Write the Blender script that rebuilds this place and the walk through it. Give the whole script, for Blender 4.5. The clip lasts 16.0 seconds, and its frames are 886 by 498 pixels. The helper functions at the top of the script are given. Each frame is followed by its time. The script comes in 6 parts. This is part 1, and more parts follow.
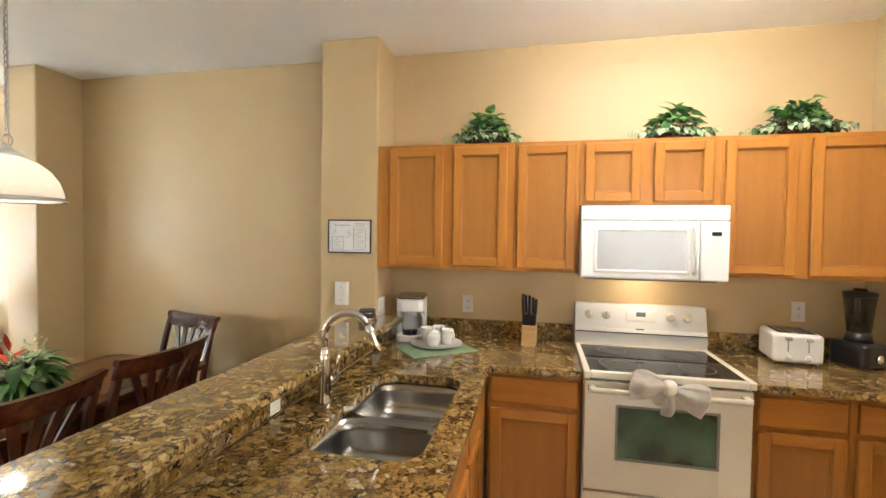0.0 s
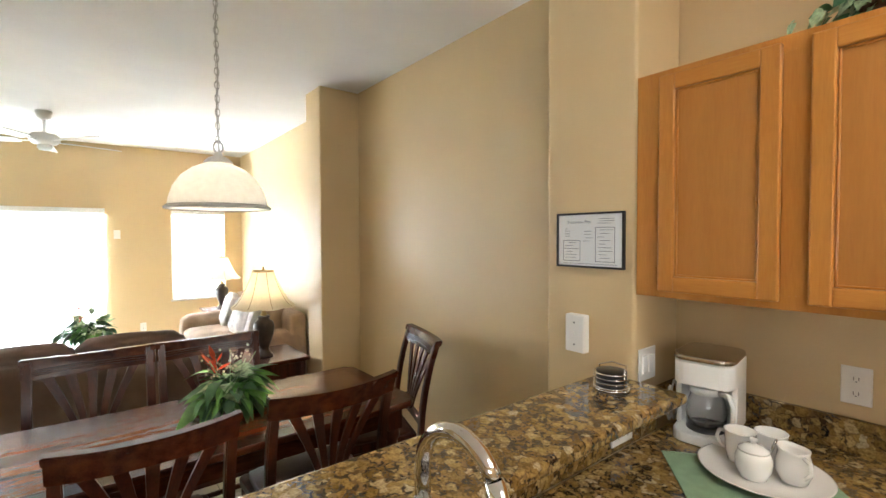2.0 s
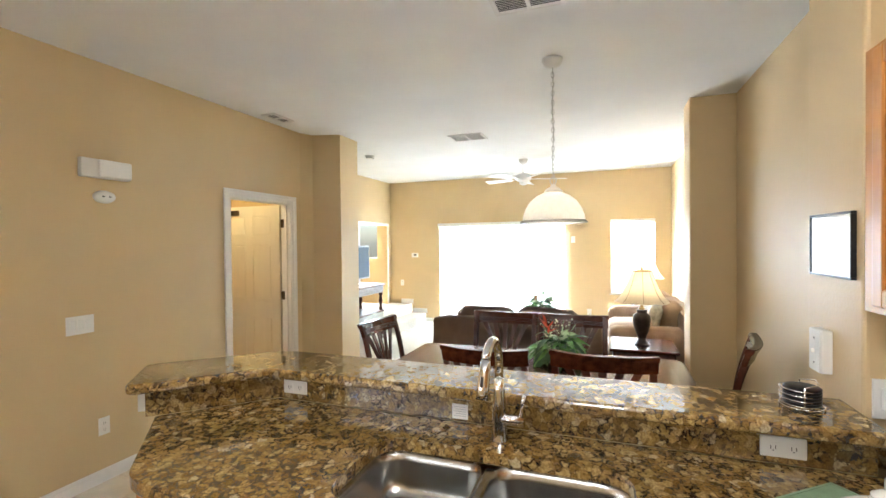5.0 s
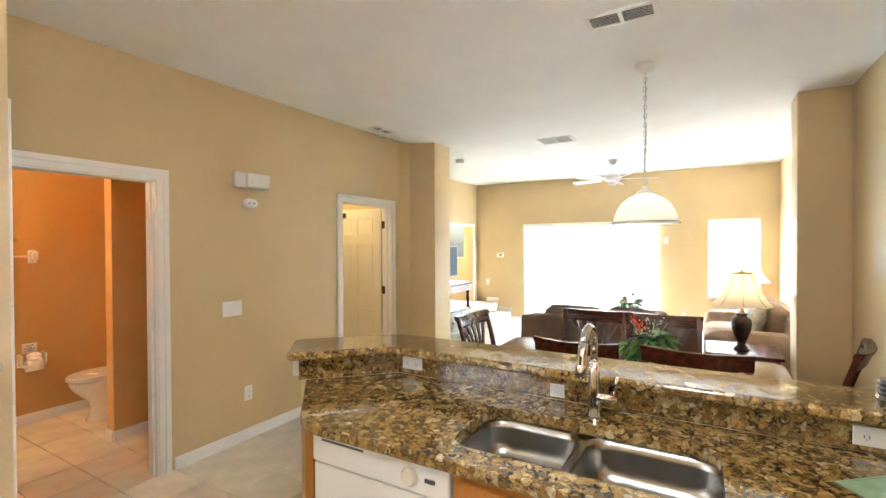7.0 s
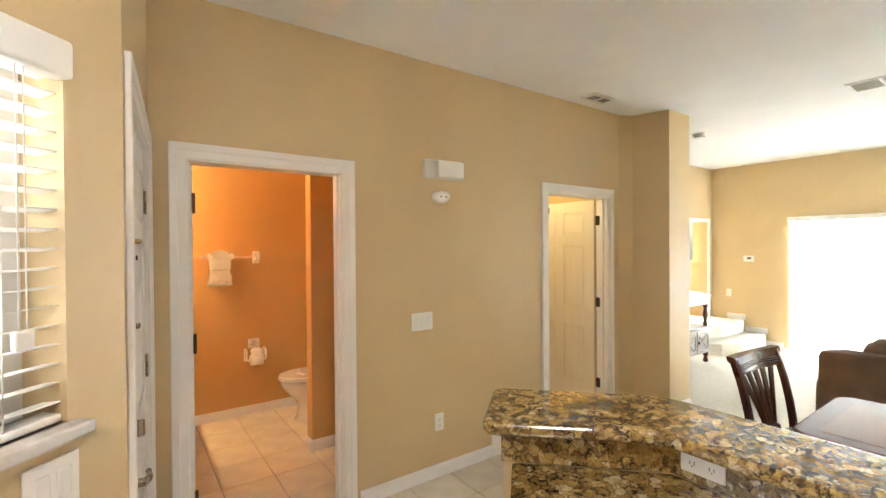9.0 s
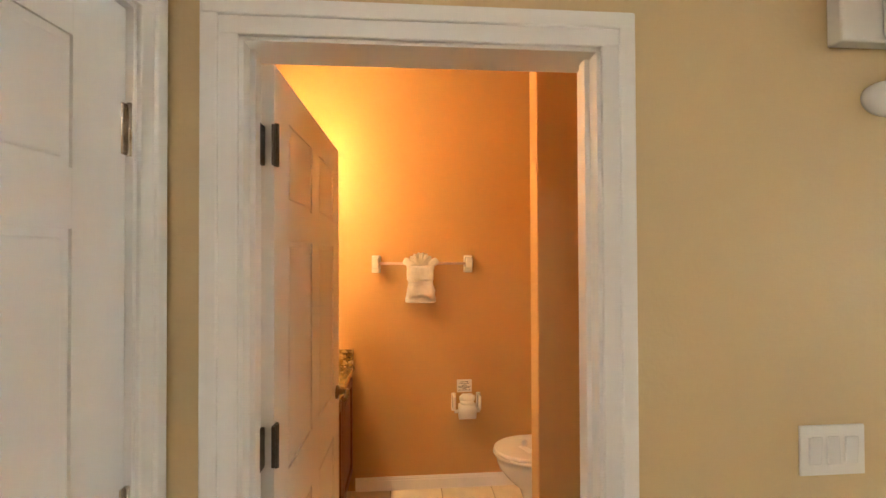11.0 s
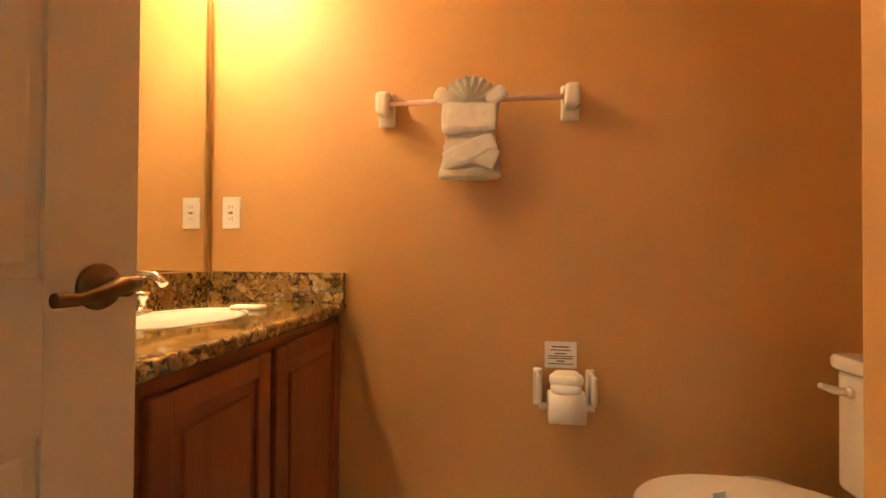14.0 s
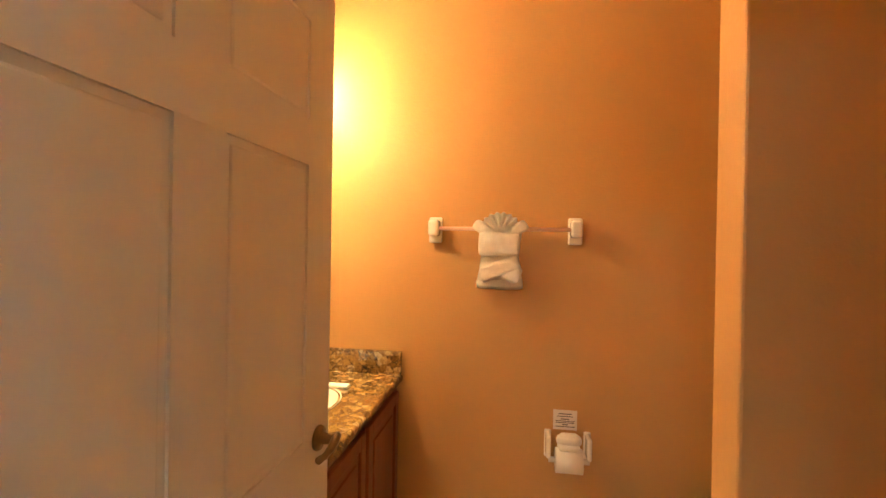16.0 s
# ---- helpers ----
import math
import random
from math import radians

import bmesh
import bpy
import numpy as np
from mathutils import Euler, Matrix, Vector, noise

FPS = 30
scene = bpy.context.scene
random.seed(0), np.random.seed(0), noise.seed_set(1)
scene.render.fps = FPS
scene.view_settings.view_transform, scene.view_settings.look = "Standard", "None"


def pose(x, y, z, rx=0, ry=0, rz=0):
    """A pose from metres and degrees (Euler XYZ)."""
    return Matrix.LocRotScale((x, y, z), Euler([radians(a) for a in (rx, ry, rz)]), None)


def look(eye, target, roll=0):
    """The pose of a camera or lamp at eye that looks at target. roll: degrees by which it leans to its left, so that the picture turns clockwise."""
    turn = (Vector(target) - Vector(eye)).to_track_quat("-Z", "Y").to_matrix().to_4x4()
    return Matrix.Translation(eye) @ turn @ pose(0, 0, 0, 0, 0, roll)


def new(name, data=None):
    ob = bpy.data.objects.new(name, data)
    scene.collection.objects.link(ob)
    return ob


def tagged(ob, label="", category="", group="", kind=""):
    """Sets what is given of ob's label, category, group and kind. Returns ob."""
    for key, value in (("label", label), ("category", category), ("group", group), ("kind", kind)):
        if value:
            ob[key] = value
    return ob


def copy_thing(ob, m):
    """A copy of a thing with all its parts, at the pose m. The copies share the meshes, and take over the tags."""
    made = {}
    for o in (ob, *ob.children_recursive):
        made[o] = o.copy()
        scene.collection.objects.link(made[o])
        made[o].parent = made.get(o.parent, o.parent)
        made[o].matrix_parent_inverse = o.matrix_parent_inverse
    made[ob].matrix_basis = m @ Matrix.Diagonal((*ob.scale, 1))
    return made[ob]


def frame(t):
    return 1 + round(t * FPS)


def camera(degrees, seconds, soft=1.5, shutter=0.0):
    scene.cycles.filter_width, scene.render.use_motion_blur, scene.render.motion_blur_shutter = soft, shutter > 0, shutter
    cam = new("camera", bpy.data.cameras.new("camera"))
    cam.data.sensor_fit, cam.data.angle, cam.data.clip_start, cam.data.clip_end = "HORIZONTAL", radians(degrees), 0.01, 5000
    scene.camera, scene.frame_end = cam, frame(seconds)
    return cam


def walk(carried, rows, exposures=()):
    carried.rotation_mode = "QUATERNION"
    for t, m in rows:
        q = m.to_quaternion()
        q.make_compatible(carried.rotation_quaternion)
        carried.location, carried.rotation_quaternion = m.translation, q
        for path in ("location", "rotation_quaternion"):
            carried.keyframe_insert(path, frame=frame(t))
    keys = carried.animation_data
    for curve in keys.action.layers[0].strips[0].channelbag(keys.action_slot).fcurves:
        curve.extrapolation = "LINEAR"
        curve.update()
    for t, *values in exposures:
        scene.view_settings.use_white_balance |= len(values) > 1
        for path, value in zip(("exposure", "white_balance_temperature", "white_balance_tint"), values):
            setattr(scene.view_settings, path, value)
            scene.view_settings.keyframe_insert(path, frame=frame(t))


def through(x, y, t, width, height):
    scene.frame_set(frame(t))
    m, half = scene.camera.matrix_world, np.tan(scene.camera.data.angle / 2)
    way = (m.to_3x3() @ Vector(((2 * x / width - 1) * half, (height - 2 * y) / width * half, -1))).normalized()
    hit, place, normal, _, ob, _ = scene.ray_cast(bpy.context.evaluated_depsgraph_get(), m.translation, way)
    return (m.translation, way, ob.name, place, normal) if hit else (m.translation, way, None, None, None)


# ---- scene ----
cam = camera(89.53, 16.0)
PATH = [
    (0.0, (0.673, 0.305, 1.571), (0.2503, 2.2585, 1.5138), 0.78),
    (0.5, (0.646, 0.575, 1.574), (0.0318, 2.4774, 1.5133), 0.49),
    (1.0, (0.610, 0.886, 1.573), (-0.3177, 2.6570, 1.5176), 0.35),
    (1.5, (0.548, 1.192, 1.578), (-0.7103, 2.7454, 1.5106), -0.14),
    (2.0, (0.490, 1.468, 1.582), (-1.0831, 2.7016, 1.5228), -0.27),
    (2.5, (0.526, 1.668, 1.578), (-1.3065, 2.4668, 1.5289), -0.48),
    (3.0, (0.628, 1.833, 1.578), (-1.3580, 2.0695, 1.5412), -0.72),
    (3.5, (0.809, 1.984, 1.590), (-1.1850, 1.8271, 1.5630), -0.65),
    (4.0, (0.995, 2.108, 1.588), (-0.9614, 1.6947, 1.5614), -0.61),
    (6.5, (1.629, 2.318, 1.578), (-0.1610, 1.4260, 1.5547), -0.38),
    (7.0, (1.637, 2.283, 1.578), (-0.0915, 1.2771, 1.5553), -0.29),
    (7.5, (1.596, 2.197, 1.580), (-0.0509, 1.0618, 1.5566), -0.29),
    (8.0, (1.466, 2.057, 1.587), (-0.0629, 0.7673, 1.5649), -0.30),
    (8.5, (1.268, 1.860, 1.591), (-0.0929, 0.3948, 1.5683), -0.32),
    (9.0, (1.048, 1.590, 1.586), (-0.1121, -0.0388, 1.5685), -0.39),
    (9.5, (0.853, 1.276, 1.588), (-0.0852, -0.4901, 1.5752), -0.51),
    (10.0, (0.668, 0.916, 1.591), (0.0138, -0.9741, 1.5866), -0.55),
    (12.5, (0.294, -1.033, 1.239), (0.5218, -3.0201, 1.2705), 0.33),
    (13.0, (0.254, -1.229, 1.085), (0.5184, -3.2111, 1.1114), 0.29),
    (13.5, (0.235, -1.352, 1.008), (0.5187, -3.3315, 1.0381), 0.32),
    (14.0, (0.230, -1.417, 0.990), (0.5187, -3.3959, 1.0156), 0.32),
    (14.5, (0.230, -1.432, 0.982), (0.5283, -3.4097, 1.0108), 0.57),
    (15.0, (0.249, -1.394, 1.022), (0.5590, -3.3696, 1.0328), 0.55),
    (15.5, (0.277, -1.199, 1.178), (0.5792, -3.1758, 1.1842), 0.79),
    (16.0, (0.296, -0.915, 1.403), (0.6064, -2.8904, 1.3972), 1.01),
]
walk(cam, [(t, look(e, g, r)) for t, e, g, r in PATH], exposures=[(0, .58, 6600, 10), (1.0, .50, 6700, 10), (2.0, .42, 6350, 10), (2.5, .48, 6050, 10), (3.0, .55, 6050, 10), (4.0, .56, 6050, 10), (6.5, .74, 6250, 10), (8.0, .79, 6350, 10), (9.0, .82, 6550, 10), (10.0, .80, 6850, 10), (12.5, .44, 6600, 10), (14.5, .30, 6500, 10), (16.0, .48, 6450, 10)])

# ---- light ----
world = bpy.data.worlds.new("sky")
world.use_nodes = True
wn = world.node_tree
sky = wn.nodes.new("ShaderNodeTexSky")
sky.sky_type, sky.sun_disc, sky.sun_elevation, sky.sun_rotation = "NISHITA", False, radians(50), radians(120)
wn.links.new(sky.outputs[0], wn.nodes["Background"].inputs[0])
wn.nodes["Background"].inputs[1].default_value = 0.12
scene.world = world
sun = new("sun", bpy.data.lights.new("sun", "SUN"))
sun.data.energy, sun.data.angle, sun.data.color = 1.0, radians(12), (1, .95, .88)
sun.matrix_world = look((0, 0, 20), (8, 10, 0))


def area(name, eye, target, w, h, watts, col):
    ob = new(name, bpy.data.lights.new(name, "AREA"))
    ob.data.shape, ob.data.size, ob.data.size_y, ob.data.energy, ob.data.color = "RECTANGLE", w, h, watts, col
    ob.matrix_world = look(eye, target)
    return ob


def bulb(name, p, watts, col, r=.03):
    ob = new(name, bpy.data.lights.new(name, "POINT"))
    ob.data.energy, ob.data.color, ob.data.shadow_soft_size = watts, col, r
    ob.location = p
    return ob


DAY = (.97, .98, 1.0)
COOL = (.79, .895, 1.0)
WARM = (1.0, .80, .56)
area("daylight_slider", (-7.35, .385, 1.0), (0, -1.4, 1.15), 2.4, 1.9, 2500, COOL)
area("daylight_living_window", (-7.35, 2.71, 1.32), (0, 2.71, 1.32), .72, 1.25, 450, COOL)
area("daylight_kitchen_window", (1.777, .57, 1.61), (.777, 1.57, 1.61), 1.2, .78, 21, DAY)
bulb("pendant_bulb", (-1.78, 1.933, 1.80), 2.4, (1, .90, .74), .05)
bulb("table_lamp_bulb", (-3.43, 2.60, 1.12), 1.7, WARM, .04)
bulb("far_table_lamp_bulb", (-6.45, 2.90, 1.16), 2.6, WARM, .04)
bulb("microwave_lamp", (1.27, 3.13, 1.325), 2.2, WARM, .03)
# Fill lamp added in an unseen opening to brighten the stairwell.
area("stairwell_fill_light", (-6.99, -2.60, 1.75), (-6.0, -2.60, 1.3), .7, .9, 60, COOL)
bulb("closet_bulb", (-2.1, -1.75, 2.55), 18, (1, .84, .46), .05)

# Number and places of these bulbs are assumed; their fixture stays out of view.
LAMP_Y = (-2.755, -2.45, -2.145)
for y in LAMP_Y:
    bulb("vanity_bulb", (1.22, y, 2.195), 30.0, (1, .66, .31), .012)

# ---- materials ----


def nodes_of(name):
    m = bpy.data.materials.new(name)
    m.use_nodes = True
    return m, m.node_tree, m.node_tree.nodes["Principled BSDF"]


def link(nt, a, b):
    nt.links.new(a, b)


def tex(nt, kind, scale, detail=3, stretch=None, coord="Object"):
    co = nt.nodes.new("ShaderNodeTexCoord")
    mp = nt.nodes.new("ShaderNodeMapping")
    if stretch:
        mp.inputs["Scale"].default_value = stretch
    link(nt, co.outputs[coord], mp.inputs[0])
    n = nt.nodes.new(kind)
    n.inputs["Scale"].default_value = scale
    if "Detail" in n.inputs:
        n.inputs["Detail"].default_value = detail
    link(nt, mp.outputs[0], n.inputs["Vector"])
    return n


def ramp(nt, fac, stops):
    r = nt.nodes.new("ShaderNodeValToRGB")
    el = r.color_ramp.elements
    while len(el) < len(stops):
        el.new(.5)
    for e, (p, c) in zip(el, stops):
        e.position, e.color = p, (*c, 1)
    link(nt, fac, r.inputs[0])
    return r.outputs[0]


def bumped(nt, b, h, strength, dist=.01):
    n = nt.nodes.new("ShaderNodeBump")
    n.inputs["Strength"].default_value, n.inputs["Distance"].default_value = strength, dist
    link(nt, h, n.inputs["Height"])
    link(nt, n.outputs[0], b.inputs["Normal"])


def shade(c, f):
    return tuple(min(1, v * f) for v in c)


def mat(name, c, rough=.5, metal=0.0, var=.10, scale=5, bump=.15, bscale=150, bdist=.002, stretch=None, coat=0, spec=.5, island=False):
    m, nt, b = nodes_of(name)
    n = tex(nt, "ShaderNodeTexNoise", scale, 5, stretch)
    col = ramp(nt, n.outputs[0], [(.3, shade(c, 1 - var)), (.7, shade(c, 1 + var))])
    if island:
        oi = nt.nodes.new("ShaderNodeObjectInfo")
        hs = nt.nodes.new("ShaderNodeHueSaturation")
        mr = nt.nodes.new("ShaderNodeMapRange")
        mr.inputs[3].default_value, mr.inputs[4].default_value = .93, 1.06
        link(nt, oi.outputs["Random"], mr.inputs[0])
        link(nt, mr.outputs[0], hs.inputs["Value"])
        link(nt, col, hs.inputs["Color"])
        col = hs.outputs[0]
    link(nt, col, b.inputs["Base Color"])
    b.inputs["Roughness"].default_value, b.inputs["Metallic"].default_value = rough, metal
    b.inputs["Coat Weight"].default_value = coat
    b.inputs["Specular IOR Level"].default_value = spec
    rr = nt.nodes.new("ShaderNodeMapRange")
    rr.inputs[3].default_value, rr.inputs[4].default_value = max(.02, rough * .85), min(1, rough * 1.15)
    link(nt, n.outputs[0], rr.inputs[0])
    link(nt, rr.outputs[0], b.inputs["Roughness"])
    if bump:
        f = tex(nt, "ShaderNodeTexNoise", bscale, 2, stretch)
        bumped(nt, b, f.outputs[0], bump, bdist)
    return m


def wood(name, dark, light, rough=.35, axis=2, scale=3.0, coat=.2):
    st = [9.0, 9.0, 9.0]
    st[axis] = .8
    m, nt, b = nodes_of(name)
    n = tex(nt, "ShaderNodeTexNoise", scale, 6, st)
    g = tex(nt, "ShaderNodeTexNoise", scale * 12, 3, st)
    mx = nt.nodes.new("ShaderNodeMath")
    mx.operation = "MULTIPLY_ADD"
    mx.inputs[1].default_value = .35
    link(nt, g.outputs[0], mx.inputs[0])
    sc = nt.nodes.new("ShaderNodeMath")
    sc.operation, sc.inputs[1].default_value = "MULTIPLY", .65
    link(nt, n.outputs[0], sc.inputs[0])
    link(nt, sc.outputs[0], mx.inputs[2])
    link(nt, ramp(nt, mx.outputs[0], [(.36, dark), (.64, light)]), b.inputs["Base Color"])
    b.inputs["Roughness"].default_value, b.inputs["Coat Weight"].default_value, b.inputs["Coat Roughness"].default_value = rough, coat, .25
    b.inputs["Specular IOR Level"].default_value = .3
    bumped(nt, b, mx.outputs[0], .08, .002)
    return m


def granite(name):
    m, nt, b = nodes_of(name)
    co = nt.nodes.new("ShaderNodeTexCoord")
    wob = tex(nt, "ShaderNodeTexNoise", 46, 7)
    add = nt.nodes.new("ShaderNodeVectorMath")
    add.operation = "MULTIPLY_ADD"
    add.inputs[1].default_value = (.036, .036, .036)
    link(nt, wob.outputs["Color"], add.inputs[0])
    link(nt, co.outputs["Object"], add.inputs[2])

    def cells(scale, feature):
        v = nt.nodes.new("ShaderNodeTexVoronoi")
        v.feature = feature
        v.inputs["Scale"].default_value = scale
        link(nt, add.outputs[0], v.inputs["Vector"])
        return v

    def mixed(fac, c0, c1, blend="MIX"):
        x = nt.nodes.new("ShaderNodeMix")
        x.data_type, x.blend_type = "RGBA", blend
        if isinstance(fac, float):
            x.inputs[0].default_value = fac
        else:
            link(nt, fac, x.inputs[0])
        for c, i in ((c0, 6), (c1, 7)):
            if isinstance(c, tuple):
                x.inputs[i].default_value = (*c, 1)
            else:
                link(nt, c, x.inputs[i])
        return x.outputs[2]

    sep = nt.nodes.new("ShaderNodeSeparateColor")
    link(nt, cells(37, "F1").outputs["Color"], sep.inputs[0])
    chips = ramp(nt, sep.outputs[0], [(0, (.14, .082, .024)), (.15, (.245, .150, .043)), (.40, (.335, .215, .066)), (.68, (.41, .280, .098)), (.88, (.48, .35, .155)), (1, (.52, .43, .27))])
    fine = tex(nt, "ShaderNodeTexNoise", 170, 6)
    mottle = tex(nt, "ShaderNodeTexNoise", 60, 4)
    chips = mixed(.75, chips, ramp(nt, fine.outputs[0], [(.30, (.36, .29, .20)), (.58, (1, 1, 1))]), "MULTIPLY")
    chips = mixed(.55, chips, ramp(nt, mottle.outputs[0], [(.36, (.45, .38, .28)), (.55, (1, 1, 1)), (.75, (1.0, 1.0, .95))]), "MULTIPLY")
    sep2 = nt.nodes.new("ShaderNodeSeparateColor")
    link(nt, cells(95, "F1").outputs["Color"], sep2.inputs[0])
    ground = ramp(nt, sep2.outputs[1], [(0, (.010, .008, .007)), (.30, (.040, .025, .013)), (.6, (.13, .075, .028)), (1, (.27, .175, .070))])
    edge = cells(37, "DISTANCE_TO_EDGE")
    big = tex(nt, "ShaderNodeTexNoise", 19, 6)
    w = nt.nodes.new("ShaderNodeMapRange")
    w.inputs[1].default_value, w.inputs[2].default_value, w.inputs[3].default_value, w.inputs[4].default_value = .30, .70, -.14, .17
    link(nt, big.outputs[0], w.inputs[0])
    sub = nt.nodes.new("ShaderNodeMath")
    sub.operation = "SUBTRACT"
    link(nt, edge.outputs[0], sub.inputs[0])
    link(nt, w.outputs[0], sub.inputs[1])
    gain = nt.nodes.new("ShaderNodeMath")
    gain.operation, gain.use_clamp = "MULTIPLY", True
    gain.inputs[1].default_value = 8
    link(nt, sub.outputs[0], gain.inputs[0])
    link(nt, mixed(gain.outputs[0], ground, chips), b.inputs["Base Color"])
    b.inputs["Roughness"].default_value, b.inputs["Specular IOR Level"].default_value = .07, .8
    b.inputs["Coat Weight"].default_value, b.inputs["Coat Roughness"].default_value = .4, .04
    bumped(nt, b, fine.outputs[0], .02, .001)
    return m


def glass(name, tint=(1, 1, 1), rough=0.0):
    m, nt, b = nodes_of(name)
    b.inputs["Base Color"].default_value = (*tint, 1)
    b.inputs["Transmission Weight"].default_value, b.inputs["Roughness"].default_value = 1, rough
    return m


def veil(name, c, through=.6, rough=.5):
    """Thin stuff that lets light through: blinds, lamp shades, leaves."""
    m, nt, b = nodes_of(name)
    n = tex(nt, "ShaderNodeTexNoise", 40, 3)
    col = ramp(nt, n.outputs[0], [(.3, shade(c, .95)), (.7, shade(c, 1.03))])
    link(nt, col, b.inputs["Base Color"])
    b.inputs["Roughness"].default_value = rough
    t = nt.nodes.new("ShaderNodeBsdfTranslucent")
    link(nt, col, t.inputs[0])
    mx = nt.nodes.new("ShaderNodeMixShader")
    mx.inputs[0].default_value = through
    link(nt, b.outputs[0], mx.inputs[1])
    link(nt, t.outputs[0], mx.inputs[2])
    link(nt, mx.outputs[0], nt.nodes["Material Output"].inputs[0])
    return m


def glow(name, c, strength):
    m, nt, b = nodes_of(name)
    n = tex(nt, "ShaderNodeTexNoise", .9, 4)
    link(nt, ramp(nt, n.outputs[0], [(.38, shade(c, .7)), (.62, c)]), b.inputs["Emission Color"])
    b.inputs["Base Color"].default_value = (.2, .2, .2, 1)
    b.inputs["Emission Strength"].default_value = strength
    return m


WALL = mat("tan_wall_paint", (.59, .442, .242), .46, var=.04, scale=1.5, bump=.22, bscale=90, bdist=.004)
# The same tan, with the warm bath lamp's tint mixed into its colour.
BATHW = mat("tan_paint_lamp_warmed", (.56, .325, .118), .5, var=.05, scale=1.5, bump=.22, bscale=90, bdist=.004)
CEIL = mat("white_ceiling_paint", (.90, .90, .895), .8, var=.03, scale=2, bump=.35, bscale=70, bdist=.006)
TRIM = mat("white_trim_paint", (.82, .81, .79), .35, var=.015, bump=.02)
DOORW = mat("white_door_paint", (.80, .79, .77), .4, var=.015, bump=.04, bscale=60, stretch=(3, 3, .5))
CREAMDOOR = mat("cream_door_paint", (.78, .74, .62), .4, var=.03, bump=.12, bscale=60, stretch=(3, 3, .5))
TILE = mat("pale_floor_tile", (.69, .62, .51), .32, var=.10, scale=7, bump=.06, bscale=40, island=True)
GROUT = mat("grey_brown_grout", (.33, .27, .20), .9, var=.15, scale=20)
CARPET = mat("cream_carpet", (.72, .67, .58), .95, var=.08, scale=30, bump=.8, bscale=420, bdist=.008)
MAPLE = wood("honey_maple", (.37, .140, .024), (.45, .192, .036), .34, scale=2.2)
VENEER = wood("honey_maple_veneer", (.325, .131, .025), (.38, .159, .033), .38, scale=2.0)
MAPLEH = wood("honey_maple_rail", (.37, .140, .024), (.45, .192, .036), .34, axis=0, scale=2.2)
CHERRY = wood("bath_cherry", (.19, .055, .014), (.25, .080, .022), .38, scale=2.2)
MAHOG = wood("dark_mahogany", (.032, .008, .004), (.095, .024, .010), .28, coat=.10)
MAHOGH = wood("dark_mahogany_rail", (.032, .008, .004), (.095, .024, .010), .26, axis=1, coat=.12)
INLAY = wood("reddish_table_veneer", (.10, .025, .009), (.185, .055, .019), .20, axis=1, coat=.25)
SEAT = mat("brown_leather_seat", (.10, .035, .018), .38, var=.25, scale=9, bump=.3, bscale=220)
STONE = granite("brown_gold_granite")
STEEL = mat("brushed_steel", (.42, .415, .40), .24, 1.0, var=.06, scale=4, bump=.05, bscale=300, stretch=(.3, 6, 1))
CHROME = mat("chrome", (.78, .78, .78), .07, 1.0, var=.02, bump=0)
NICKEL = mat("satin_nickel", (.50, .46, .40), .25, 1.0, var=.05, bump=0)
BRONZE = mat("dark_bronze", (.075, .055, .04), .4, .8, var=.15, bump=.1)
AGED = mat("aged_bronze", (.20, .135, .065), .32, 1.0, var=.25, scale=30, bump=.05)
BRASS = mat("antique_brass", (.42, .29, .13), .3, 1.0, var=.1, bump=.05)
WHITE = mat("white_enamel", (.80, .80, .78), .22, var=.02, bump=.02)
CREAM = mat("bisque_enamel", (.74, .69, .58), .22, var=.02, bump=.02)
PLASTIC = mat("white_plastic", (.78, .77, .74), .35, var=.02, bump=.03)
PORC = mat("white_porcelain", (.80, .78, .73), .08, var=.02, bump=0, coat=.4)
BLACK = mat("black_plastic", (.012, .012, .013), .3, var=.2, bump=.08)
BLACKGL = mat("black_ceramic_glass", (.008, .008, .009), .05, var=.1, bump=0)
FAINT = mat("faint_print_and_vent_shade", (.42, .42, .43), .6, var=.05, bump=0)
CHAIN = mat("grey_metal_chain", (.52, .51, .49), .4, .7, var=.1, bump=0)
GREY = mat("grey_print", (.10, .10, .105), .5, var=.1, bump=0)
PAPER = mat("white_paper", (.80, .79, .76), .7, var=.02, bump=.05)
TOWEL = mat("white_terry", (.82, .80, .76), .95, var=.06, scale=40, bump=.9, bscale=500, bdist=.004)
CLOTH = mat("cream_waffle_cloth", (.84, .80, .74), .9, var=.08, scale=60, bump=.9, bscale=380, bdist=.004)
SAGE = mat("sage_green_napkin", (.22, .33, .20), .9, var=.15, scale=20, bump=.6, bscale=400, bdist=.003)
SUEDE = mat("taupe_microfibre", (.32, .215, .14), .85, var=.22, scale=6, bump=.35, bscale=260, bdist=.004)
SUEDE2 = mat("brown_microfibre", (.165, .105, .072), .85, var=.2, scale=6, bump=.35, bscale=260, bdist=.004)
PILLOW = mat("patterned_pillow", (.50, .45, .40), .9, var=.35, scale=14, bump=.4, bscale=260)
URN = mat("dark_painted_urn", (.035, .022, .016), .3, var=.6, scale=18, bump=.1)
SHADE = veil("cream_lamp_shade", (.88, .78, .58), .6, .8)
BOWL = veil("alabaster_glass", (.93, .91, .86), .65, .25)
# Emission stands in for bulb light coming through the frosted shades.
GLOBE, gnt, gb = nodes_of("glowing_bell_shade")
gb.inputs["Emission Color"].default_value, gb.inputs["Emission Strength"].default_value = (1, .66, .31, 1), 62
BLIND = veil("white_vinyl_blind", (.86, .86, .84), .55, .5)
SLAT = mat("white_blind_slat", (.82, .81, .78), .4, var=.02, bump=.04)
